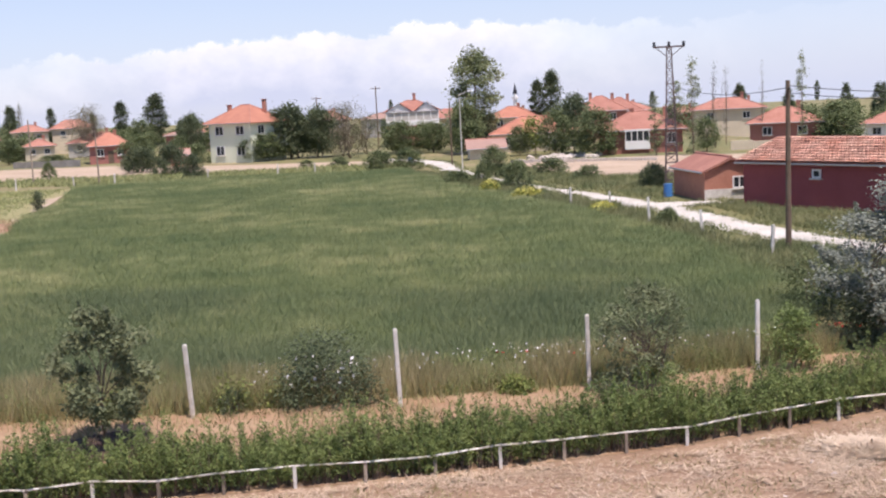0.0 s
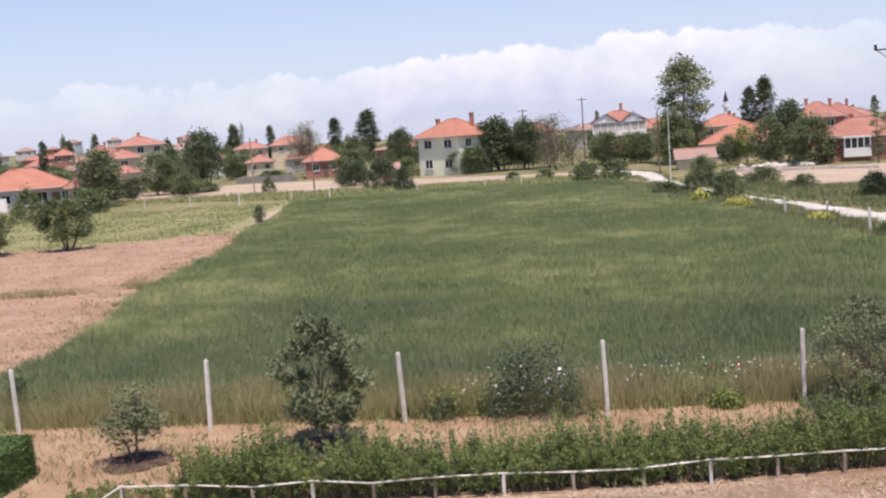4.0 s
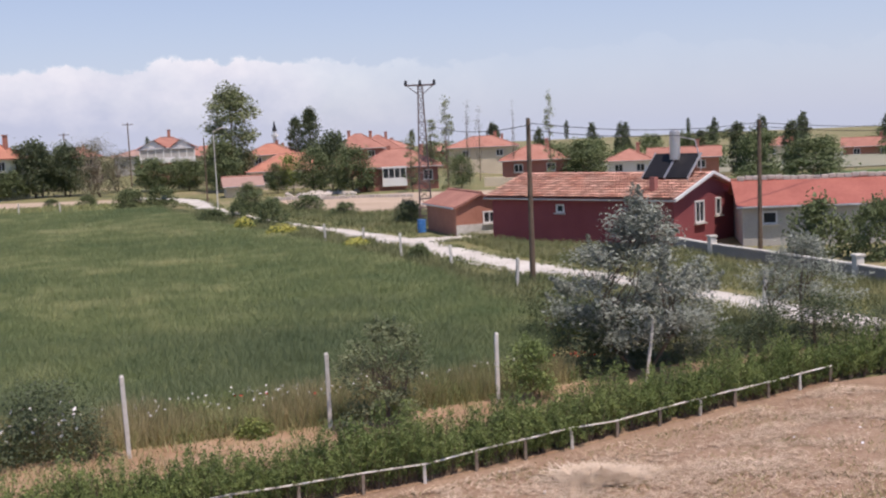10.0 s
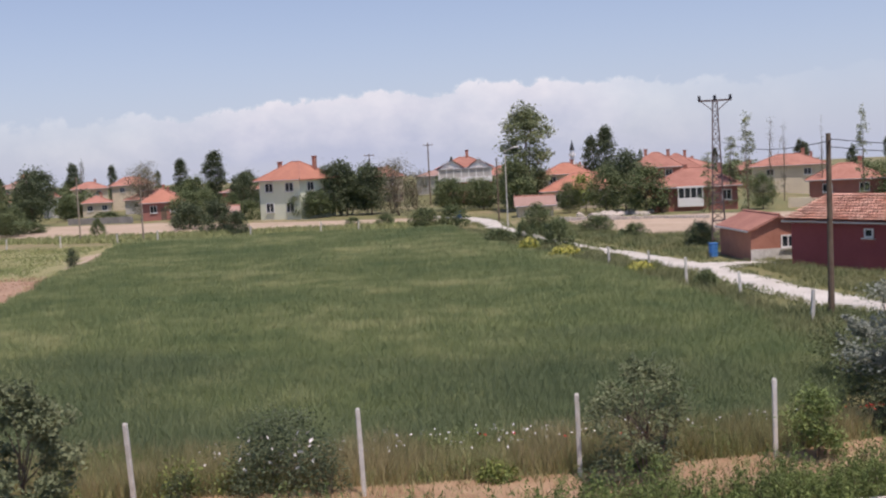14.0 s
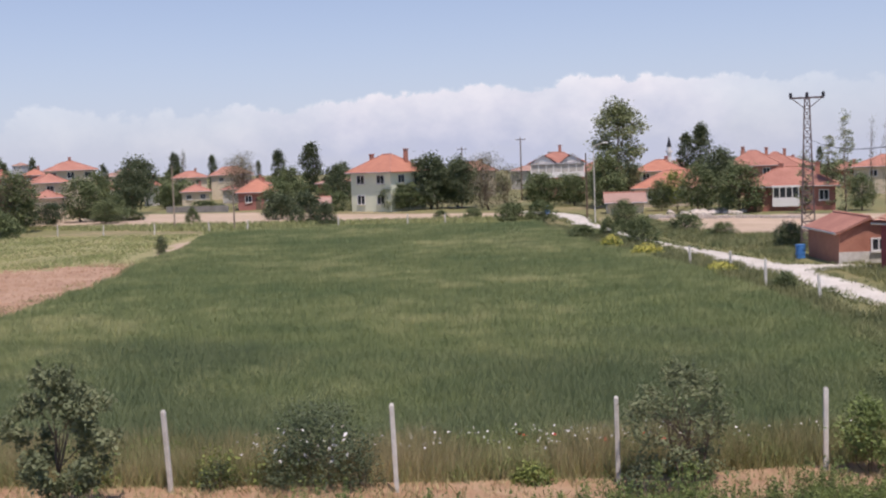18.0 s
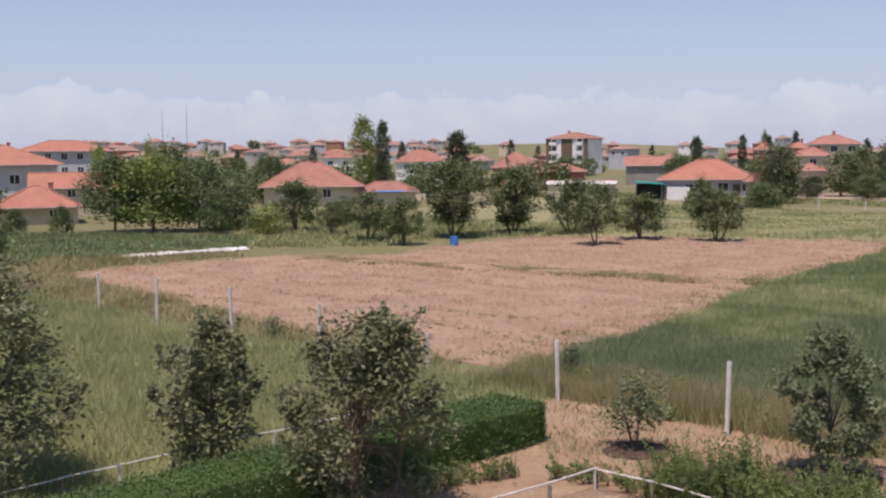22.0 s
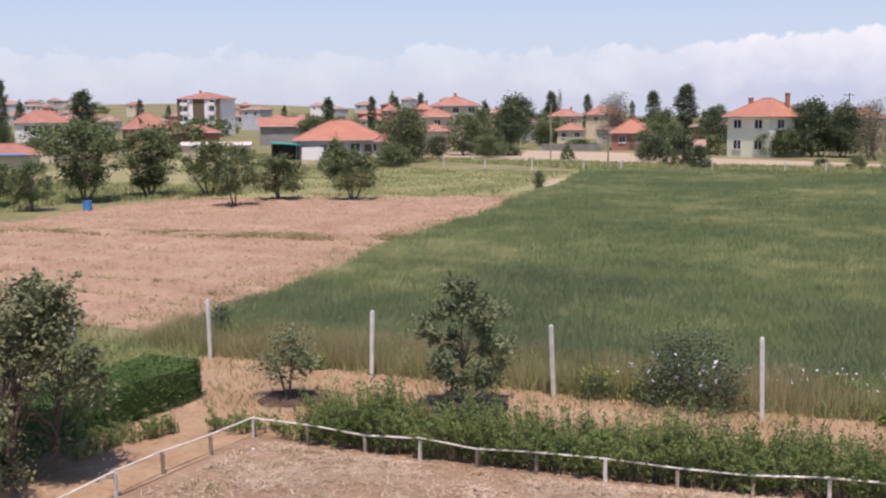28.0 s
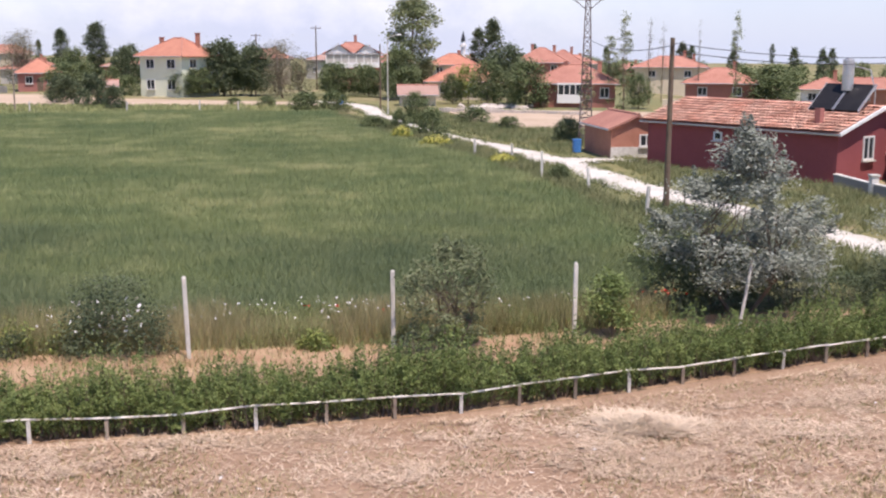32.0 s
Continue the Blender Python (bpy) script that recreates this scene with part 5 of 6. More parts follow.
house("house with an orange hipped roof and white walls", -177, 175, 46, 11.1, 8, 5.0, 2.4, "white", "roof", wins=(("f", -3, 3.6, 1.4, 1.3), ("f", 0, 3.6, 1.4, 1.3), ("f", 3, 3.6, 1.4, 1.3)), chims=((1, 0, 1.2), (3, 1, 0.9)))
house("red-walled house with a hipped roof", -145.3, 170.8, 41, 9.2, 8, 3.9, 2.7, "brick", "roof", wins=(("f", -2, 2.6, 1.2, 1.2), ("f", 2, 2.6, 1.2, 1.2)), chims=((-1, 0, 1.0),))
house("broad low house with a great tiled roof", -114.3, 94.8, 52, 12.4, 10, 2.8, 2.9, "cream", "roof", o=0.8, wins=(("f", -3, 1.6, 1.2, 1.2), ("f", 2, 1.6, 1.2, 1.2)), chims=((0.5, 0, 1.2),))
house("low tiled outbuilding with a blue sheet on its eave", -108, 102.4, 48, 7.8, 5, 1.9, 1.1, "cream", "roof", name="outbuilding")
tarp = thing("blue_sheet", "blue plastic sheeting over a low eave", "tarpaulin", pose(-106.8, 101.9, 1.55, 0, 0, 48))
bm = bmesh.new(); box(bm, (0, -0.4, 0.25), (3.6, 0.4, 0.06), Matrix.Rotation(0.4, 4, "X")); part("sheet", bm, M["blue"], tarp)
bm = bmesh.new(); rod(bm, (-3.1, -0.9, -1.5), (-3.1, -0.9, 0.1), 0.05); rod(bm, (3.1, -0.9, -1.5), (3.1, -0.9, 0.1), 0.05); part("pole", bm, M["railwood"], tarp)
house("large white building with a wide orange roof", -153.1, 67.8, 67, 19.5, 14, 5.9, 2.6, "bluewall", "roofbright", o=1.0, wins=tuple(("f", u, 3.6, 1.5, 1.4) for u in (-7, -4, 0, 4, 7)), chims=((-6, 0, 1.8), (-3, 2, 1.6), (2, 0, 1.2), (3.5, 0, 1.2)))
house("three-storey white block with an orange roof", -207, 106.5, 64, 17.4, 12, 7.9, 2.0, "bluewall", "roofbright", o=0.7, wins=tuple(("f", u, z, 1.3, 1.4) for u in (-6, -3, 0, 3, 6) for z in (4.0, 6.7)))
house("gabled cottage with an orange tiled roof", -105.8, 53.2, 66, 7.8, 7, 1.9, 1.9, "cream", "roofbright", wins=(("f", -2, 1.1, 0.9, 0.8), ("f", 1.5, 1.1, 0.9, 0.8)), chims=((1.5, 1, 0.8),))
house("upper wing with a pale tiled gable roof", -117.5, 62.8, 62, 8.5, 5, 3.5, 1.4, "cream", "roofbright", style="gable", wins=(("f", 0, 2.6, 1.0, 1.0),))
house("low stone outbuilding with a tiled roof", -105.2, 39.9, 71, 10, 6, 1.7, 1.2, "wallgrey", "roofbright", style="gable", name="outbuilding", doors=((1, 1.0, 1.6),))
house("distant white house with a tiled roof", -227.7, 193.3, 50, 8, 8, 5.8, 1.8, "white", "roof", wins=(("f", -2, 4.2, 1.4, 1.3), ("f", 2, 4.2, 1.4, 1.3)))
house("tiled house beyond the orchard", -122.6, 157.2, 39, 8.1, 7, 3.4, 1.2, "brick", "roof", wins=(("f", 0, 2.2, 1.2, 1.1),))
apt = house("four-storey white apartment block with brown bands", -206, 262.3, 12, 12.5, 11, 10.6, 1.7, "white", "roof", o=0.5, wins=tuple(("f", u, z, 1.5, 1.4) for u in (-4.2, 4.2) for z in (2.0, 4.8, 7.6, 9.6)), chims=((-2, 0, 1.0),), name="apartment_block")
for u, ww in ((-6.0, 1.6), (0, 3.6), (6.1, 1.4)):
    bm = bmesh.new(); box(bm, (u, -5.53, 5.3), (ww, 0.1, 10.4)); part("brown_band", bm, M["pole"], apt)
for z in (3.6, 6.4, 9.0):
    for u in (-4.2, 4.2):
        bm = bmesh.new(); box(bm, (u, -6.0, z), (2.4, 1.0, 0.9)); part("balcony", bm, M["white"], apt)

# east: houses beyond the red one
for lab, x, y, yaw, w, d, h, rh, wall, roof, st in (("white house with a faded tiled roof", 62, 154, -22, 6.2, 7, 3.0, 1.4, "white", "roofold", "hip"), ("long red barn with a tiled gable roof", 70.3, 153.7, -25, 9.9, 6, 3.1, 1.2, "brick", "roof", "gable"), ("house with a pink tiled roof", 48.1, 184.8, -14, 11.4, 8, 4.6, 1.6, "cream", "roofold", "hip"), ("house with a terracotta hipped roof", 44.7, 144.2, -17, 8.6, 7, 3.0, 1.7, "pinkwall", "roofold", "hip"), ("house with a hipped tiled roof", 32.5, 198.3, -9, 7.6, 7, 4.2, 2.2, "pinkwall", "roof", "hip"), ("distant barn with a red roof", 126.6, 193.3, -33, 9.8, 7, 1.9, 1.4, "brick", "roof", "gable"), ("distant house with a red roof", 112, 200, -30, 8, 7, 2.6, 1.4, "cream", "roofold", "hip"), ("distant house with a tiled roof", 58, 215, -16, 9, 7, 4.6, 1.6, "cream", "roof", "hip")):
    house(lab, x, y, yaw, w, d, h, rh, wall, roof, style=st, wins=(("f", -w / 4, h - 1.2, 1.2, 1.1), ("f", w / 4, h - 1.2, 1.2, 1.1)), chims=((w / 5, 0, 1.2),))


def tile_roof(t, w, d, h, rh, o, tw=0.27, tl=0.42):
    """Rows of curved clay tiles on both slopes of a gable."""
    half, W = d / 2 + o, w / 2 + o
    slope = math.atan2(rh, d / 2)
    L = half / math.cos(slope)
    prof = [(-0.5, 0.0), (-0.22, 0.055), (0.22, 0.055), (0.5, 0.0)]
    vs, fs = [], []
    for s in (-1, 1):
        for i in range(int(2 * W / tw)):
            for j in range(int(L / tl) + 1):
                x0 = -W + (i + 0.5) * tw
                lift = RNG.uniform(0, 0.03)
                k = len(vs)
                for q, up in ((0, 0.115 + lift), (1, 0.01 + lift)):
                    dist = min((j + 1 - q) * tl + 0.05 * (1 - q), L + 0.06)
                    for a, b in prof:
                        n = b + up
                        vs.append((x0 + a * tw * 1.04, s * (dist * math.cos(slope) + n * math.sin(slope)), h + rh - dist * math.sin(slope) + n * math.cos(slope)))
                for a in range(3):
                    fs.append((k + a, k + a + 1, k + 5 + a, k + 4 + a))
    me = mesh_np("roof_tiles", vs, fs, M["tile"])
    ob = shared("roof_tiles", me, t)
    return tagged(ob, "sun-bleached clay tiles in rows", kind="stuff")


# the dark red house by the road: long side from (18.6, 68.6) to (26.2, 57.8)
RA = math.degrees(math.atan2(57.6 - 68.7, 26.0 - 18.7))
redh = house("long dark red house with sun-bleached tiles and white windows", 22.3, 63.2, RA, 13.2, 7.2, 2.75, 1.1, "redwall", "roof", style="gable", o=0.35, name="house",
             wins=(("r", -1.0, 1.75, 0.95, 1.25), ("r", 1.0, 1.9, 0.6, 1.0), ("f", -1.2, 2.0, 0.6, 0.5)))
tile_roof(redh, 13.2, 7.2, 2.75, 1.1, 0.35)
bm = bmesh.new()
for s in (-1, 1):
    a, b = Vector((6.97, s * 3.98, 2.59)), Vector((6.97, 0, 3.9))
    box(bm, (a + b) / 2, (0.10, (b - a).length, 0.17), Matrix.Rotation(math.atan2(b.z - a.z, (b - a).y), 4, "X"))
part("bargeboard", bm, M["frame"], redh)
bm = bmesh.new(); box(bm, (4.9, -2.9, 3.4), (0.34, 0.34, 0.8)); part("chimney", bm, M["pinkwall"], redh)
# solar heater on the roof
solar = thing("solar_heater", "roof solar heater with an upright tank and dark collectors", "solar heater", redh.matrix_basis @ Matrix.Translation((4.6, -0.6, 3.75)))
bm = bmesh.new(); rod(bm, (0, 0.4, 0.9), (0, 0.4, 2.5), 0.30, 0.30, 18); part("tank", bm, M["zinc"], solar)
bm = bmesh.new(); rod(bm, (0, 0.4, 2.5), (0, 0.4, 2.62), 0.30, 0.12, 18); part("tank_lid", bm, M["zinc"], solar)
for u in (-0.78, 0.78):
    bm = bmesh.new(); box(bm, (u, 0.0, 0.55), (1.5, 2.0, 0.10), Matrix.Rotation(radians(42), 4, "X"), 0.02); col = part("collector", bm, M["panel"], solar)
    bm = bmesh.new()
    for e_ in (-0.74, 0.74):
        box(bm, (u + e_, 0.0, 0.56), (0.05, 2.02, 0.14), Matrix.Rotation(radians(42), 4, "X"))
    part("collector_frame", bm, M["zinc"], col)
for u, v in ((-1.7, -0.9), (1.7, -0.9), (-1.7, 0.8), (1.7, 0.8), (0, 0.8), (-0.3, 0.4), (0.3, 0.4)):
    bm = bmesh.new(); rod(bm, (u * 0.9, v * 0.8, -0.9), (u * 0.9, v * 0.8, 0.5 + 0.72 * v * 0.8 if abs(u) > 0.5 or v > 0.5 else 0.95), 0.03); part("leg", bm, M["zinc"], solar)
bm = bmesh.new(); rod(bm, (0.3, 0.4, 2.2), (1.2, 0.6, 2.0), 0.03); rod(bm, (1.2, 0.6, 2.0), (1.5, 0.6, 1.0), 0.03); part("pipe", bm, M["zinc"], solar)

# brick shed
shed = house("small unplastered brick shed with a tiled gable roof", 16.75, 75.1, -84, 6.2, 3.4, 2.0, 0.75, "brick", "roof", style="gable", o=0.25, name="shed", wins=(("r", 0.6, 1.1, 0.9, 0.8),))
bm = bmesh.new(); box(bm, (3.12, 0, 0.35), (0.05, 3.44, 0.7)); part("render_base", bm, M["concrete"], shed)
# long low building beyond the red house
longb = house("long low grey building with a red tiled roof", 36.9, 53.0, -22, 16.6, 6, 2.3, 1.1, "lightgrey", "roofred", style="gable", o=0.35, name="long_building", wins=(("f", -6.9, 1.5, 0.8, 0.7), ("f", -1, 1.5, 0.9, 0.8)))
for k in range(40):
    bm = bmesh.new()
    box(bm, (-8.1 + k * 0.41, 0, 3.46 + 0.04 * math.sin(k * 0.5) + 0.02 * math.sin(k * 1.7)), (0.38, 0.36, 0.24), Matrix.Rotation(RNG.normal(0, 0.06), 4, "Y"), 0.03)
    part("ridge_stone", bm, M["rubble"], longb)

# yard wall with pillars beside the red house
wallt = thing("yard_wall", "low grey block wall with pillars and pale coping", "wall", Matrix())
WP = [(25.6, 56.9), (25.8, 52.8), (26.6, 47.6), (27.2, 42.2), (28.2, 34)]
for (x1, y1), (x2, y2) in zip(WP, WP[1:]):
    L, a = math.hypot(x2 - x1, y2 - y1), math.atan2(y2 - y1, x2 - x1)
    c, R = ((x1 + x2) / 2, (y1 + y2) / 2), Matrix.Rotation(a, 4, "Z")
    bm = bmesh.new(); box(bm, (*c, 0.25), (L, 0.2, 0.7), R); part("panel", bm, M["wallgrey"], wallt)
    bm = bmesh.new(); box(bm, (*c, 0.64), (L, 0.3, 0.07), R, 0.01); part("coping", bm, M["concrete"], wallt)
for x, y in WP[1::2]:
    bm = bmesh.new(); box(bm, (x, y, 0.45), (0.36, 0.36, 1.1), None, 0.02); pl = part("pillar", bm, M["concrete"], wallt)
    bm = bmesh.new(); box(bm, (x, y, 1.04), (0.46, 0.46, 0.09), None, 0.02); part("cap", bm, M["concrete"], pl)

# ---- poles, pylon, cables ----
def lattice_pylon(x, y, h):
    t = thing("lattice_pylon", "rusty steel lattice power pylon with insulators", "pylon", pose(x, y, 0, 0, 0, -8))
    b, tp = 0.48, 0.16
    for sx in (-1, 1):
        for sy in (-1, 1):
            bm = bmesh.new(); rod(bm, (sx * b, sy * b, -0.2), (sx * tp, sy * tp, h - 0.3), 0.05, 0.045, 4); part("leg", bm, M["steel"], t)
    n = 16
    for k in range(n):
        z1, z2 = k * (h - 0.4) / n, (k + 1) * (h - 0.4) / n
        r1, r2 = b + (tp - b) * z1 / h, b + (tp - b) * z2 / h
        for i in range(4):
            c = [(-1, -1), (1, -1), (1, 1), (-1, 1)]
            p, q = c[i], c[(i + 1) % 4]
            if k % 2:
                p, q = q, p
            bm = bmesh.new(); rod(bm, (p[0] * r1, p[1] * r1, z1), (q[0] * r2, q[1] * r2, z2), 0.026, None, 4); part("brace", bm, M["steel"], t)
            bm = bmesh.new(); rod(bm, (c[i][0] * r2, c[i][1] * r2, z2), (c[(i + 1) % 4][0] * r2, c[(i + 1) % 4][1] * r2, z2), 0.026, None, 4); part("crossbar", bm, M["steel"], t)
    bm = bmesh.new(); box(bm, (0, 0, h - 0.3), (2.25, 0.12, 0.12)); arm = part("crossarm", bm, M["steel"], t)
    for s in (-1, 1):
        bm = bmesh.new(); rod(bm, (s * 0.15, 0, h - 1.0), (s * 0.95, 0, h - 0.34), 0.03); part("strut", bm, M["steel"], t)
    for u in (-1.05, 0, 1.05):
        bm = bmesh.new(); rod(bm, (u, 0, h - 0.24), (u, 0, h - 0.02), 0.12, 0.09, 8); rod(bm, (u, 0, h - 0.02), (u, 0, h + 0.08), 0.13, 0.05, 8); part("insulator", bm, M["dark"], arm)


lattice_pylon(17.21, 82.6, 10.58)


def wood_pole(x, y, h, lean=(0, 0), name="utility_pole", label="brown timber utility pole beside the road", r=0.13, arm=False, material="pole"):
    t = thing(name, label, "pole", Matrix.Translation((x, y, dip(x, y))) @ Matrix.Rotation(radians(lean[0]), 4, "Y") @ Matrix.Rotation(radians(lean[1]), 4, "X"))
    bm = bmesh.new(); rod(bm, (0, 0, -0.3), (0, 0, h), r, r * 0.7, 10); part("shaft", bm, M[material], t)
    if arm:
        bm = bmesh.new(); box(bm, (0, 0, h - 0.35), (1.7, 0.1, 0.12)); a = part("crossarm", bm, M["steel"], t)
        for u in (-0.75, 0, 0.75):
            bm = bmesh.new(); rod(bm, (u, 0, h - 0.29), (u, 0, h - 0.05), 0.06, 0.04, 8); part("insulator", bm, M["frame"], a)
    else:
        bm = bmesh.new(); rod(bm, (0, -r, h - 0.35), (0, -r - 0.12, h - 0.3), 0.05, 0.04, 6); part("insulator", bm, M["dark"], t)
    return t


wood_pole(14.66, 47.2, 7.31, (0.3, 0))
wood_pole(29.4, 54.6, 6.75, (0.4, 0))
wood_pole(2.7, 117.8, 7.9, name="street_lamp", label="pale steel street lamp pole beside the road", r=0.065, material="concrete")
wood_pole(1.8, 128.2, 7.2, r=0.1)
wood_pole(-37.5, 125.2, 6.0, r=0.1, label="thin grey pole beside the field", material="railwood")
wood_pole(-47.5, 132.9, 7.5, r=0.1, label="thin grey pole beside the field", material="railwood")
wood_pole(-9.5, 190, 10.3, arm=True, label="distant timber pole with a crossarm")
wood_pole(-20.5, 200, 9.2, arm=True, label="distant timber pole with a crossarm")
lamp_arm = thing("lamp_head", "steel street lamp head on a bent arm", "lamp", Matrix.Translation((2.7, 117.8, 7.8)))
bm = bmesh.new(); rod(bm, (0, 0, 0), (0.9, 0, 0.35), 0.04); part("arm", bm, M["concrete"], lamp_arm)
bm = bmesh.new(); box(bm, (1.15, 0, 0.36), (0.6, 0.22, 0.14), None, 0.04); part("lantern", bm, M["frame"], lamp_arm)


def cable(pts, sag, label):
    t = thing("power_cable", label, "cable", Matrix())
    for a, b in zip(pts, pts[1:]):
        a, b = Vector(a), Vector(b)
        bm = bmesh.new()
        last = None
        for k in range(9):
            u = k / 8
            p = a.lerp(b, u) - Vector((0, 0, sag * 4 * u * (1 - u)))
            ring = [bm.verts.new(p + Vector((0.016 * s, -0.016 * s, 0.016 * c))) for s, c in ((0, 1), (1, 0), (0, -1), (-1, 0))]
            for i in range(4):
                if last:
                    bm.faces.new((last[i], last[(i + 1) % 4], ring[(i + 1) % 4], ring[i]))
            last = ring
        part("span", bm, M["wire"], t)


cable([(14.66, 47.2, 7.1), (29.4, 54.6, 6.6), (48, 60, 6.2)], 0.35, "black cable slung between timber poles")
cable([(14.66, 47.2, 6.8), (29.4, 54.6, 6.4), (48, 60, 6.0)], 0.4, "black cable slung between timber poles")
cable([(14.66, 47.2, 7.0), (17.1, 82.4, 7.6)], 0.5, "black cable running from pole to pylon")
minaret = thing("minaret", "slender distant minaret with a pointed cap", "minaret", Matrix.Translation((19, 261.5, 0)))
bm = bmesh.new(); rod(bm, (0, 0, 0), (0, 0, 8.2), 0.55, 0.5, 10); part("shaft", bm, M["white"], minaret)
bm = bmesh.new(); rod(bm, (0, 0, 7.0), (0, 0, 7.5), 0.85, 0.85, 10); part("balcony", bm, M["white"], minaret)
bm = bmesh.new(); rod(bm, (0, 0, 8.2), (0, 0, 10.6), 0.6, 0.02, 10); part("cap", bm, M["dark"], minaret)

# ---- loose things ----
def barrel(x, y, label, name="barrel", h=0.95, r=0.33):
    t = thing(name, label, "barrel", Matrix.Translation((x, y, 0)))
    bm = bmesh.new()
    rod(bm, (0, 0, 0), (0, 0, h), r, r, 16)
    part("drum", bm, M["blue"], t)
    for z in (0.02, h * 0.33, h * 0.66, h - 0.03):
        bm = bmesh.new(); rod(bm, (0, 0, z), (0, 0, z + 0.05), r + 0.025, r + 0.025, 16); part("hoop", bm, M["blue"], t)


barrel(15.6, 76.3, "blue plastic barrel beside the brick shed", h=0.85, r=0.29)
barrel(-54.6, 60.8, "blue plastic barrel at the orchard's edge", h=0.7, r=0.3)
barrel(-3.2, 142, "blue plastic barrel by the village road")
strip = thing("white_sheeting", "long crumpled strip of white sheeting on the ground", "sheeting", Matrix())
for k in range(12):
    y = 40 + k * 0.78
    n = 7
    bm = bmesh.new()
    g0 = [[bm.verts.new((-65.3 + 0.07 * k + (i - 3) * 0.16, y + j * 0.2, 0.16 + 0.16 * abs(noise.noise(Vector((i * 0.8, (y + j * 0.2) * 1.6, 3)))) - 0.02 * (i - 3) ** 2)) for j in range(5)] for i in range(n)]
    for i in range(n - 1):
        for j in range(4):
            bm.faces.new((g0[i][j], g0[i + 1][j], g0[i + 1][j + 1], g0[i][j + 1]))
    part("fold", bm, M["sheet"], strip)
rub = thing("rubble_pile", "pile of pale broken stones on the bank", "rubble", Matrix())
for k in range(60):
    bm = bmesh.new()
    s = RNG.uniform(0.2, 0.6)
    bmesh.ops.create_icosphere(bm, subdivisions=1, radius=s, matrix=Matrix.Translation((15.0 + RNG.normal(0, 2.4), 132 + RNG.normal(0, 1.4), 0.1)) @ Matrix.Diagonal((1, 0.8, 0.55, 1)))
    for v in bm.verts:
        v.co += Vector(RNG.normal(0, 0.08 * s, 3))
    part("stone", bm, M["rubble"], rub)
kerb = thing("low_wall", "low pale stone edge below the red houses", "wall", Matrix())
for k in range(24):
    bm = bmesh.new(); box(bm, (8.6 + k * 0.6, 124.4 - 0.36 * k, 0.2), (0.66, 0.35, 0.45 + RNG.normal(0, 0.04)), Matrix.Rotation(RNG.normal(-0.5, 0.05), 4, "Z"), 0.03); part("block", bm, M["rubble"], kerb)

# ---- the town on the low hill and the far rows of trees ----
for k in range(120):
    a = radians(RNG.uniform(112, 168) if k < 55 else RNG.uniform(134, 153))
    r = RNG.uniform(340, 760) if k < 55 else RNG.uniform(520, 980)
    x, y = r * math.cos(a), r * math.sin(a)
    w, hh = RNG.uniform(6, 12), RNG.uniform(3.5, 7.5)
    house("distant hill-town house with a tiled roof", x, y, math.degrees(a) - 90 + RNG.normal(0, 25), w, 8, hh, RNG.uniform(1.0, 2.0), ("white", "cream", "lightgrey", "brick", "bluewall", "lightgrey")[k % 6], ("rooffar", "roofold", "rooffar", "rooffar")[k % 4], wins=(("f", -w / 4, hh - 1.6, 1.4, 1.3), ("f", w / 4, hh - 1.6, 1.4, 1.3)), z0=max(0.0, (r - 500) * 0.026))
for k in range(34):
    a, r = radians(RNG.uniform(133, 154)), RNG.uniform(560, 960)
    hh = RNG.uniform(3.5, 7)
    name, label, kw = KINDS["farround"]
    put_tree(name, label, "tree", r * math.cos(a), r * math.sin(a), hh, hh * 1.7, tree_meshes("farround", k % 3, **kw), z=max(0.0, (r - 500) * 0.026) - 0.3)
for x, y, h in ((-330, 212, 24), (-334, 205, 22)):
    mast = thing("radio_mast", "thin distant radio mast over the town", "mast", Matrix.Translation((x, y, 0)))
    bm = bmesh.new(); rod(bm, (0, 0, 0), (0, 0, h * 0.7), 0.12, 0.09, 6); part("lower_shaft", bm, M["steel"], mast)
    bm = bmesh.new(); rod(bm, (0, 0, h * 0.7), (0, 0, h), 0.08, 0.04, 6); part("upper_shaft", bm, M["steel"], mast)
for k in range(170):
    a = radians(RNG.uniform(62, 172) if k < 70 else RNG.uniform(112, 172))
    r = RNG.uniform(230, 640)
    u = RNG.random()
    hh = RNG.uniform(2.5, 5.5) if u < 0.85 else RNG.uniform(8, 11)
    tree("farround" if u < 0.85 else "farslim", r * math.cos(a), r * math.sin(a), hh, hh * (1.3 if u < 0.85 else 0.24))
for bx, by, bh, bw in ((11.7, 57.6, 1.1, 1.4),):
    tree("bush", bx, by, bh, bw)
for k in range(70):
    a = radians(RNG.uniform(44, 78))
    r = RNG.uniform(190, 330)
    slim_ = RNG.random() < 0.25
    hh = RNG.uniform(7, 9.5) if slim_ else RNG.uniform(3, 5)
    tree("farslim" if slim_ else "farround", r * math.cos(a), r * math.sin(a), hh, hh * (0.25 if slim_ else 1.25))
for k in range(26):
    a = radians(RNG.uniform(128, 160))
    r = RNG.uniform(150, 240)
    hh = RNG.uniform(3.5, 6)
    tree("farround", r * math.cos(a), r * math.sin(a), hh, hh * 1.25)
house("orange-roofed house wing before the white building", -124.9, 44.3, 71, 7.4, 8, 4.0, 1.9, "cream", "roofbright", o=0.6, wins=(("f", -1.6, 2.6, 1.2, 1.2), ("f", 1.4, 2.6, 1.2, 1.2)), chims=((2, 0, 0.9),))
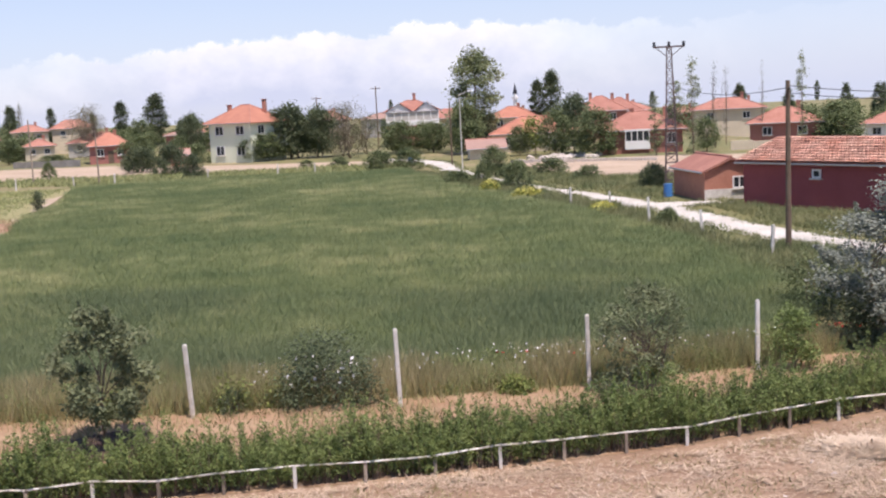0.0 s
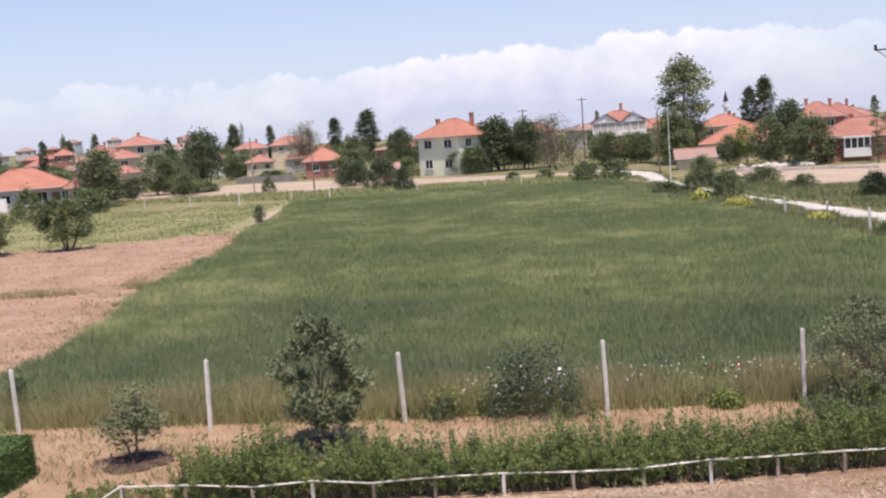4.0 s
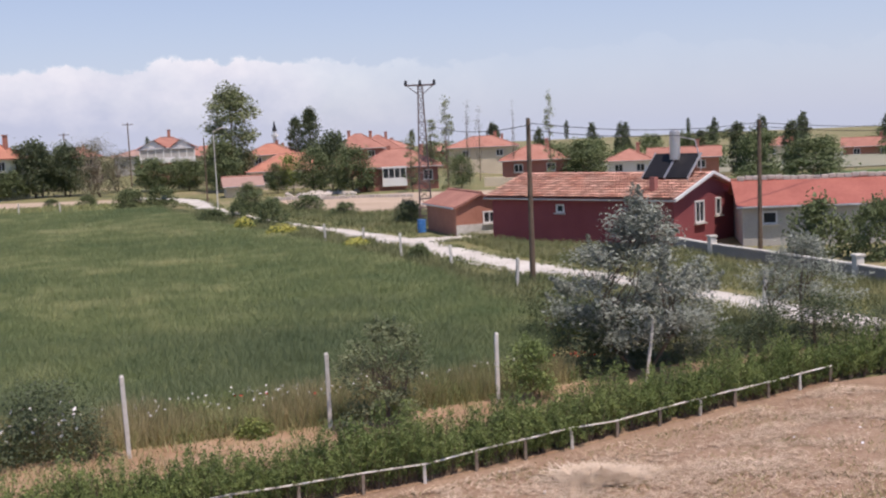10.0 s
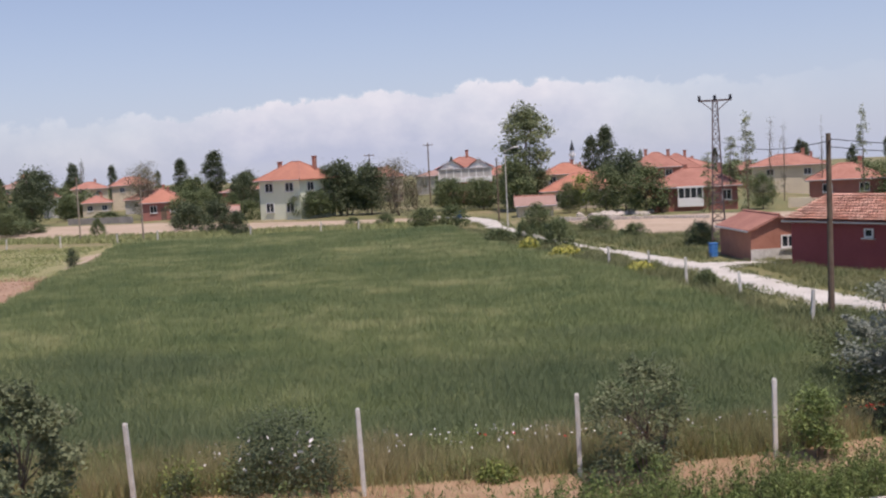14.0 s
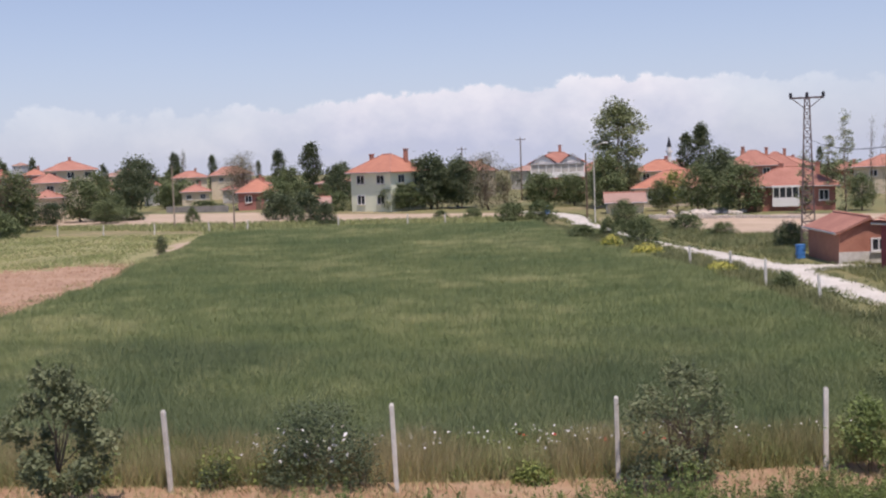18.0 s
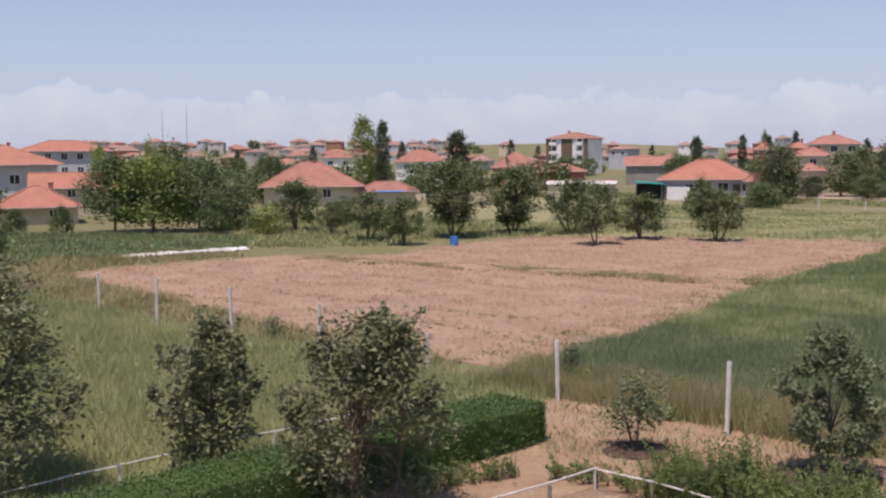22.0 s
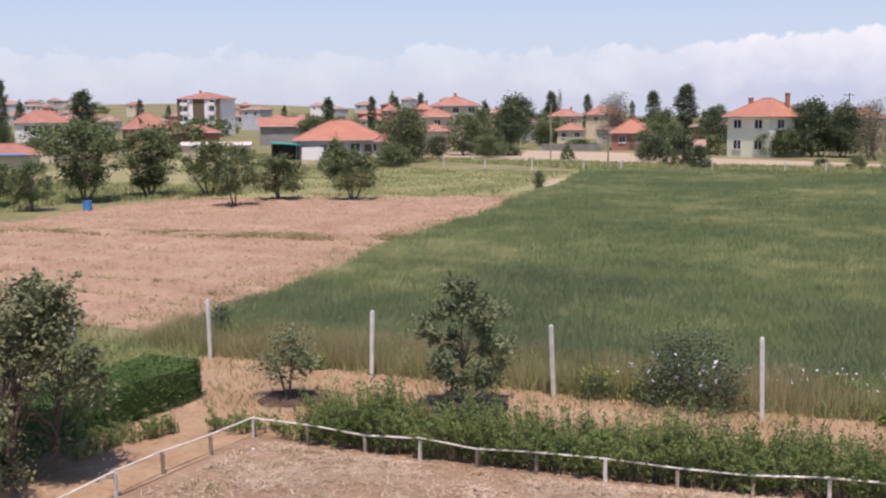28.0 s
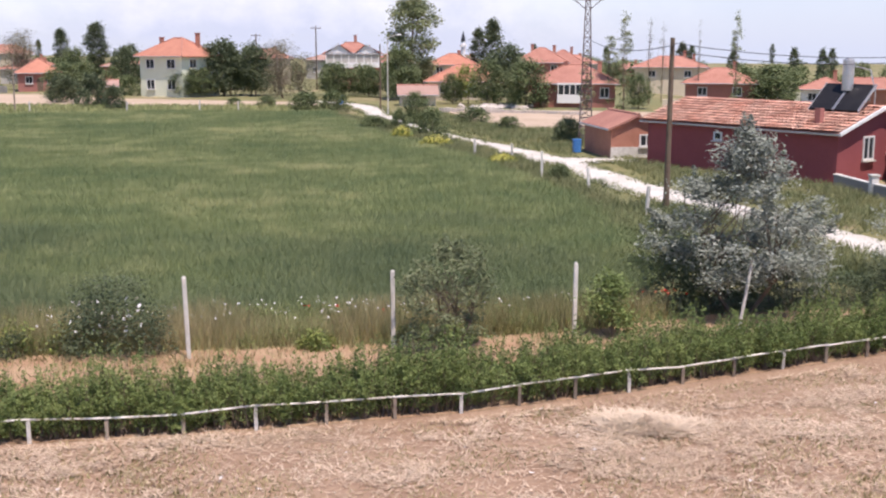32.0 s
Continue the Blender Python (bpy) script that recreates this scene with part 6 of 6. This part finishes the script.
for x, y, h, w in ((-203.2, 62.1, 11, 5), (-201.7, 67, 8.2, 4)):
    put_tree("conifer", "dark conical conifer beyond the village roofs", "tree", x, y, h, w, tree_meshes("fir", 0, h=10, w=4.6, n=2600, size=0.4, clumps=80, leaf="dark", shape="cone", bottom=0.04, trunk=0.015))
for kind, x, y, h, w in (("round", -93.2, 40.8, 5.9, 5.6), ("bush", -68.8, 31.8, 3.9, 3.2), ("bush", -75.2, 25.8, 3.6, 2.9), ("round", -93.2, 28.6, 5.0, 4.2), ("round", -90, 25, 4.2, 4.4), ("bush", -78.5, 23.6, 3.0, 3.0), ("bush", -96, 46.5, 2.0, 2.2), ("lime", -98, 37.0, 2.6, 1.8), ("bush", -92.5, 49.2, 2.2, 2.0), ("lime", -129.1, 72.4, 8.2, 1.8), ("round", -112, 27, 5.5, 5.5), ("round", -128, 30, 6, 6), ("bush", -98, 24, 3, 4)):
    tree(kind, x, y, h, w)
# trees and roofs behind the village's front
for k in range(58):
    x = -150 + 3.9 * k + RNG.normal(0, 1.5)
    hh = RNG.uniform(3.2, 5.6)
    tree(("farround", "farround", "bare")[k % 3] if k % 3 < 2 else "round", x, 236 + RNG.uniform(-22, 40) - 0.12 * abs(x), hh, hh * RNG.uniform(1.1, 1.7))
for k, x in enumerate((-132, -110, -68, -52, -44, -30, -14, -6, 6, 20, 40, 50)):
    w = RNG.uniform(6, 10)
    house("village house behind others with a faded tiled roof", x + RNG.normal(0, 1), 232 + RNG.uniform(-18, 30), RNG.normal(-0.12 * x, 12), w, 7, RNG.uniform(2.6, 4.2), RNG.uniform(1.2, 1.8), ("cream", "white", "lightgrey", "pinkwall")[k % 4], ("rooffar", "roofold", "roof")[k % 3], wins=(("f", -w / 4, 1.8, 1.1, 1.1), ("f", w / 4, 1.8, 1.1, 1.1)), chims=((w / 6, 0, 0.7),))
# garden walls and fences between the houses
for x1, y1, x2, y2, m_ in ((-48, 172, -36, 166, "railwood"), (-68, 182, -56, 178, "wallgrey"), (34, 130, 44, 128, "cream"), (-100, 150, -92, 156, "wallgrey"), (-120, 110, -110, 120, "cream")):
    wl_ = thing("garden_wall", "low worn garden wall between village houses", "wall", Matrix())
    L, a = math.hypot(x2 - x1, y2 - y1), math.atan2(y2 - y1, x2 - x1)
    n = max(2, int(L / 2.5))
    for i in range(n):
        u = (i + 0.5) / n
        hh = 1.0 + RNG.normal(0, 0.08)
        bm = bmesh.new(); box(bm, (x1 + (x2 - x1) * u, y1 + (y2 - y1) * u, hh / 2 - 0.1), (L / n - 0.03, 0.2, hh + 0.2), Matrix.Rotation(a, 4, "Z"), 0.02); part("panel", bm, M[m_], wl_)

# ---- village trees and bushes ----
tree("slim", -145.6, 285.1, 12.0, 2.2)
tree("round", -157.5, 290.0, 11.3, 2.6)
tree("bare", -68.9, 133.3, 7.6, 6.2)
tree("bush", -64.0, 122.3, 2.8, 4.7)
tree("thin", 43.6, 134.1, 11.5, 1.4)
tree("stick", 42.1, 145.0, 11.6, 0.5)
tree("round", 51.0, 142.2, 5.9, 6.4)
tree("slim", 78.1, 152.2, 7.8, 2.4)
tree("round", 71.1, 133.3, 6.6, 5.3)
tree("slim", 82.2, 144.3, 7.6, 2.5)
tree("round", 66.9, 112.8, 5.6, 7.2)
tree("round", 59.6, 111.1, 3.4, 5.0)
tree("slim", 107.5, 226.9, 6.0, 2.3)
tree("slim", 109.7, 225.8, 5.6, 1.5)
tree("round", 109.8, 236.9, 5.1, 3.9)
tree("slim", 104.7, 260.8, 4.1, 1.4)
tree("slim", 101.9, 261.9, 4.2, 1.4)
tree("bush", 30.4, 50.7, 2.6, 3.2)
tree("bush", 31.6, 47.6, 2.7, 2.5)
tree("bush", 11.8, 57.8, 0.9, 1.3)
tree("poplarlime", -140.2, 126.5, 13.2, 4.8)
tree("slim", -137.7, 128.5, 12.4, 2.3)
tree("slim", -157.4, 166.4, 11.2, 4.5)
tree("roundbig", -88.8, 52.4, 6.7, 5.6)
tree("roundlime", -86.3, 54.8, 6.9, 6.6)
tree("roundbig", -84.2, 58.2, 6.4, 6.1)
tree("round", -107.6, 69.7, 7.5, 5.7)
tree("round", -82.3, 61.0, 4.2, 3.0)
tree("round", -100.6, 43.8, 6.1, 6.5)
tree("lime", -173.4, 95.7, 8.6, 2.5)
tree("bare", -203.5, 77.1, 11.5, 2.6)
tree("lime", -134.8, 82.8, 8.8, 1.7)
tree("round", -80.1, 57.1, 3.4, 2.4)
tree("orchard", -76.0, 62.8, 4.5, 4.4)
tree("lime", -75.1, 59.1, 2.7, 2.6)
tree("orchard", -71.0, 62.8, 2.9, 2.8)
tree("orchard", -63.9, 60.5, 3.8, 3.9)
tree("orchard", -58.5, 59.4, 3.5, 3.1)
tree("orchardbig", -60.6, 66.8, 6.3, 5.3)
tree("orchardbig", -59.6, 73.0, 5.5, 5.5)
tree("orchard", -55.5, 75.6, 4.6, 4.6)
tree("orchard", -46.9, 67.7, 4.5, 3.4)
tree("orchard", -47.4, 73.9, 3.5, 4.3)
tree("orchard", -41.8, 75.8, 4.1, 4.0)
tree("bush", -64.9, 110.2, 3.4, 3.7)
tree("round", -68.5, 133.6, 7.4, 5.8)
tree("bush", -62.7, 119.6, 2.6, 3.9)
tree("round", -150.0, 114.1, 6.6, 5.5)
tree("round", -160.4, 148.9, 4.9, 4.3)
tree("round", -140.9, 181.1, 5.7, 6.7)
tree("round", -117.0, 186.1, 5.8, 6.4)
tree("slim", -147.6, 261.2, 10.8, 2.3)
tree("slim", -146.8, 273.1, 10.6, 2.1)
tree("round", -120.2, 118.8, 3.0, 4.1)
# the trees and bushes along the village's front
tree("rounddark", -91.3, 224.8, 9.9, 8.3)
tree("round", -74.1, 168.9, 7.2, 4)
tree("bush", -67.2, 160.4, 3.7, 3.4)
tree("round", -104.7, 281, 7.8, 5.8)
tree("slim", -104.6, 281, 11.6, 3.1)
tree("bare", -102.5, 281.9, 12, 1.7)
tree("slim", -95.7, 284.3, 10.9, 2.3)
tree("bare", -68.6, 224, 10.3, 7.2)
tree("slim", -79.6, 289.5, 11.6, 3.4)
tree("slim", -67.6, 276.3, 12.8, 4.9)
tree("rounddark", -51.5, 241.6, 7.2, 5)
tree("round", -53.7, 207.5, 6.5, 5.2)
tree("round", -42.9, 189.4, 3.8, 2.8)
tree("bushdark", -38.4, 146.8, 3.5, 4.5)
tree("bushdark", -32.3, 137.3, 3.7, 4.2)
tree("bushdark", -27.5, 127.4, 2.5, 2.8)
tree("bush", -50, 145.7, 1.9, 1.9)
tree("round", -32.6, 180, 3.4, 2.4)
tree("round", -24.7, 163.5, 3.8, 5.4)
tree("rounddark", -21.3, 166.5, 7.9, 6.5)
tree("rounddark", -16.6, 165.4, 7.3, 4.6)
tree("bare", -11.8, 158, 7.9, 5.3)
tree("bush", -15.9, 138.5, 0.9, 2)
tree("bush", -11.5, 134.2, 1.3, 2.3)
tree("bush", -6.2, 125.4, 2, 3.9)
tree("bush", -3.1, 124.2, 2.2, 3.5)
tree("round", -4.5, 163.5, 4.7, 4.8)
tree("round", -0.3, 162.5, 4.2, 4.1)
tree("round", 4.3, 151.9, 6.6, 4.9)
tree("poplar", 5.8, 156.4, 14, 6.6)
tree("round", 10.6, 141.8, 3.7, 2.9)
tree("lime", 12.5, 141.4, 4.7, 2.7)
tree("round", 14.4, 135.9, 5.4, 4)
tree("rounddark", 17.3, 140.8, 7.1, 5.1)
tree("round", 18.6, 132, 5.2, 5.2)
tree("slim", 16.5, 179.1, 10.1, 2.6)
tree("slim", 18.5, 176.5, 11.4, 2.7)
tree("bush", 13, 97.1, 1.1, 2.4)
tree("bush", 10.8, 105, 1.4, 3.7)
tree("round", 5.4, 104.8, 2.9, 2.4)
tree("bush", 6.1, 88.6, 2.2, 3)
tree("bush", 1.8, 95, 1.3, 2.9)
tree("bush", 3.8, 95.1, 1.8, 1.6)
tree("thin", 24.7, 126.4, 6.7, 1.8)
tree("thin", 28.4, 132.4, 8.6, 1.9)
tree("thin", 28.2, 123.3, 10.7, 1.7)
tree("stick", 34.6, 139.5, 10.7, 0.6)
tree("stick", 37.5, 145.4, 10.8, 0.6)
tree("bushdark", 16.3, 84.6, 1.8, 2.1)
tree("round", 31.2, 129.7, 3.9, 3)
tree("rounddark", -20.4, 167.2, 6.5, 4.7)
tree("round", -17.5, 167.6, 6.9, 4.2)
tree("bare", -13.8, 168.1, 7.6, 5.4)
tree("bare", -10.3, 170.6, 6.1, 4.8)
tree("round", -5.6, 169.2, 4.6, 4.4)
tree("round", -1.1, 169.9, 4.3, 4.2)
tree("round", 3.4, 166.6, 5.3, 3.8)
tree("round", -25.9, 162.4, 4.1, 3.8)
tree("bare", -71.2, 141.6, 6.3, 5.3)
tree("rounddark", -74.3, 183, 7.7, 6)
tree("round", -70.7, 156, 6.2, 5.7)
tree("round", -63.8, 149.5, 3.1, 4.1)
tree("bare", -58.1, 190.5, 8.8, 5.6)
tree("round", -42.2, 160.1, 4.7, 4.8)
tree("rounddark", -44.1, 204.1, 6.8, 4.6)
tree("bush", -35.9, 169.1, 2.7, 4.3)
tree("round", -75.5, 200.1, 4.5, 4.7)
tree("rounddark", -69.7, 145.2, 3.2, 3.6)
tree("bush", -64.1, 189.8, 1.6, 6)
tree("bush", -64.5, 156.9, 1.7, 6)
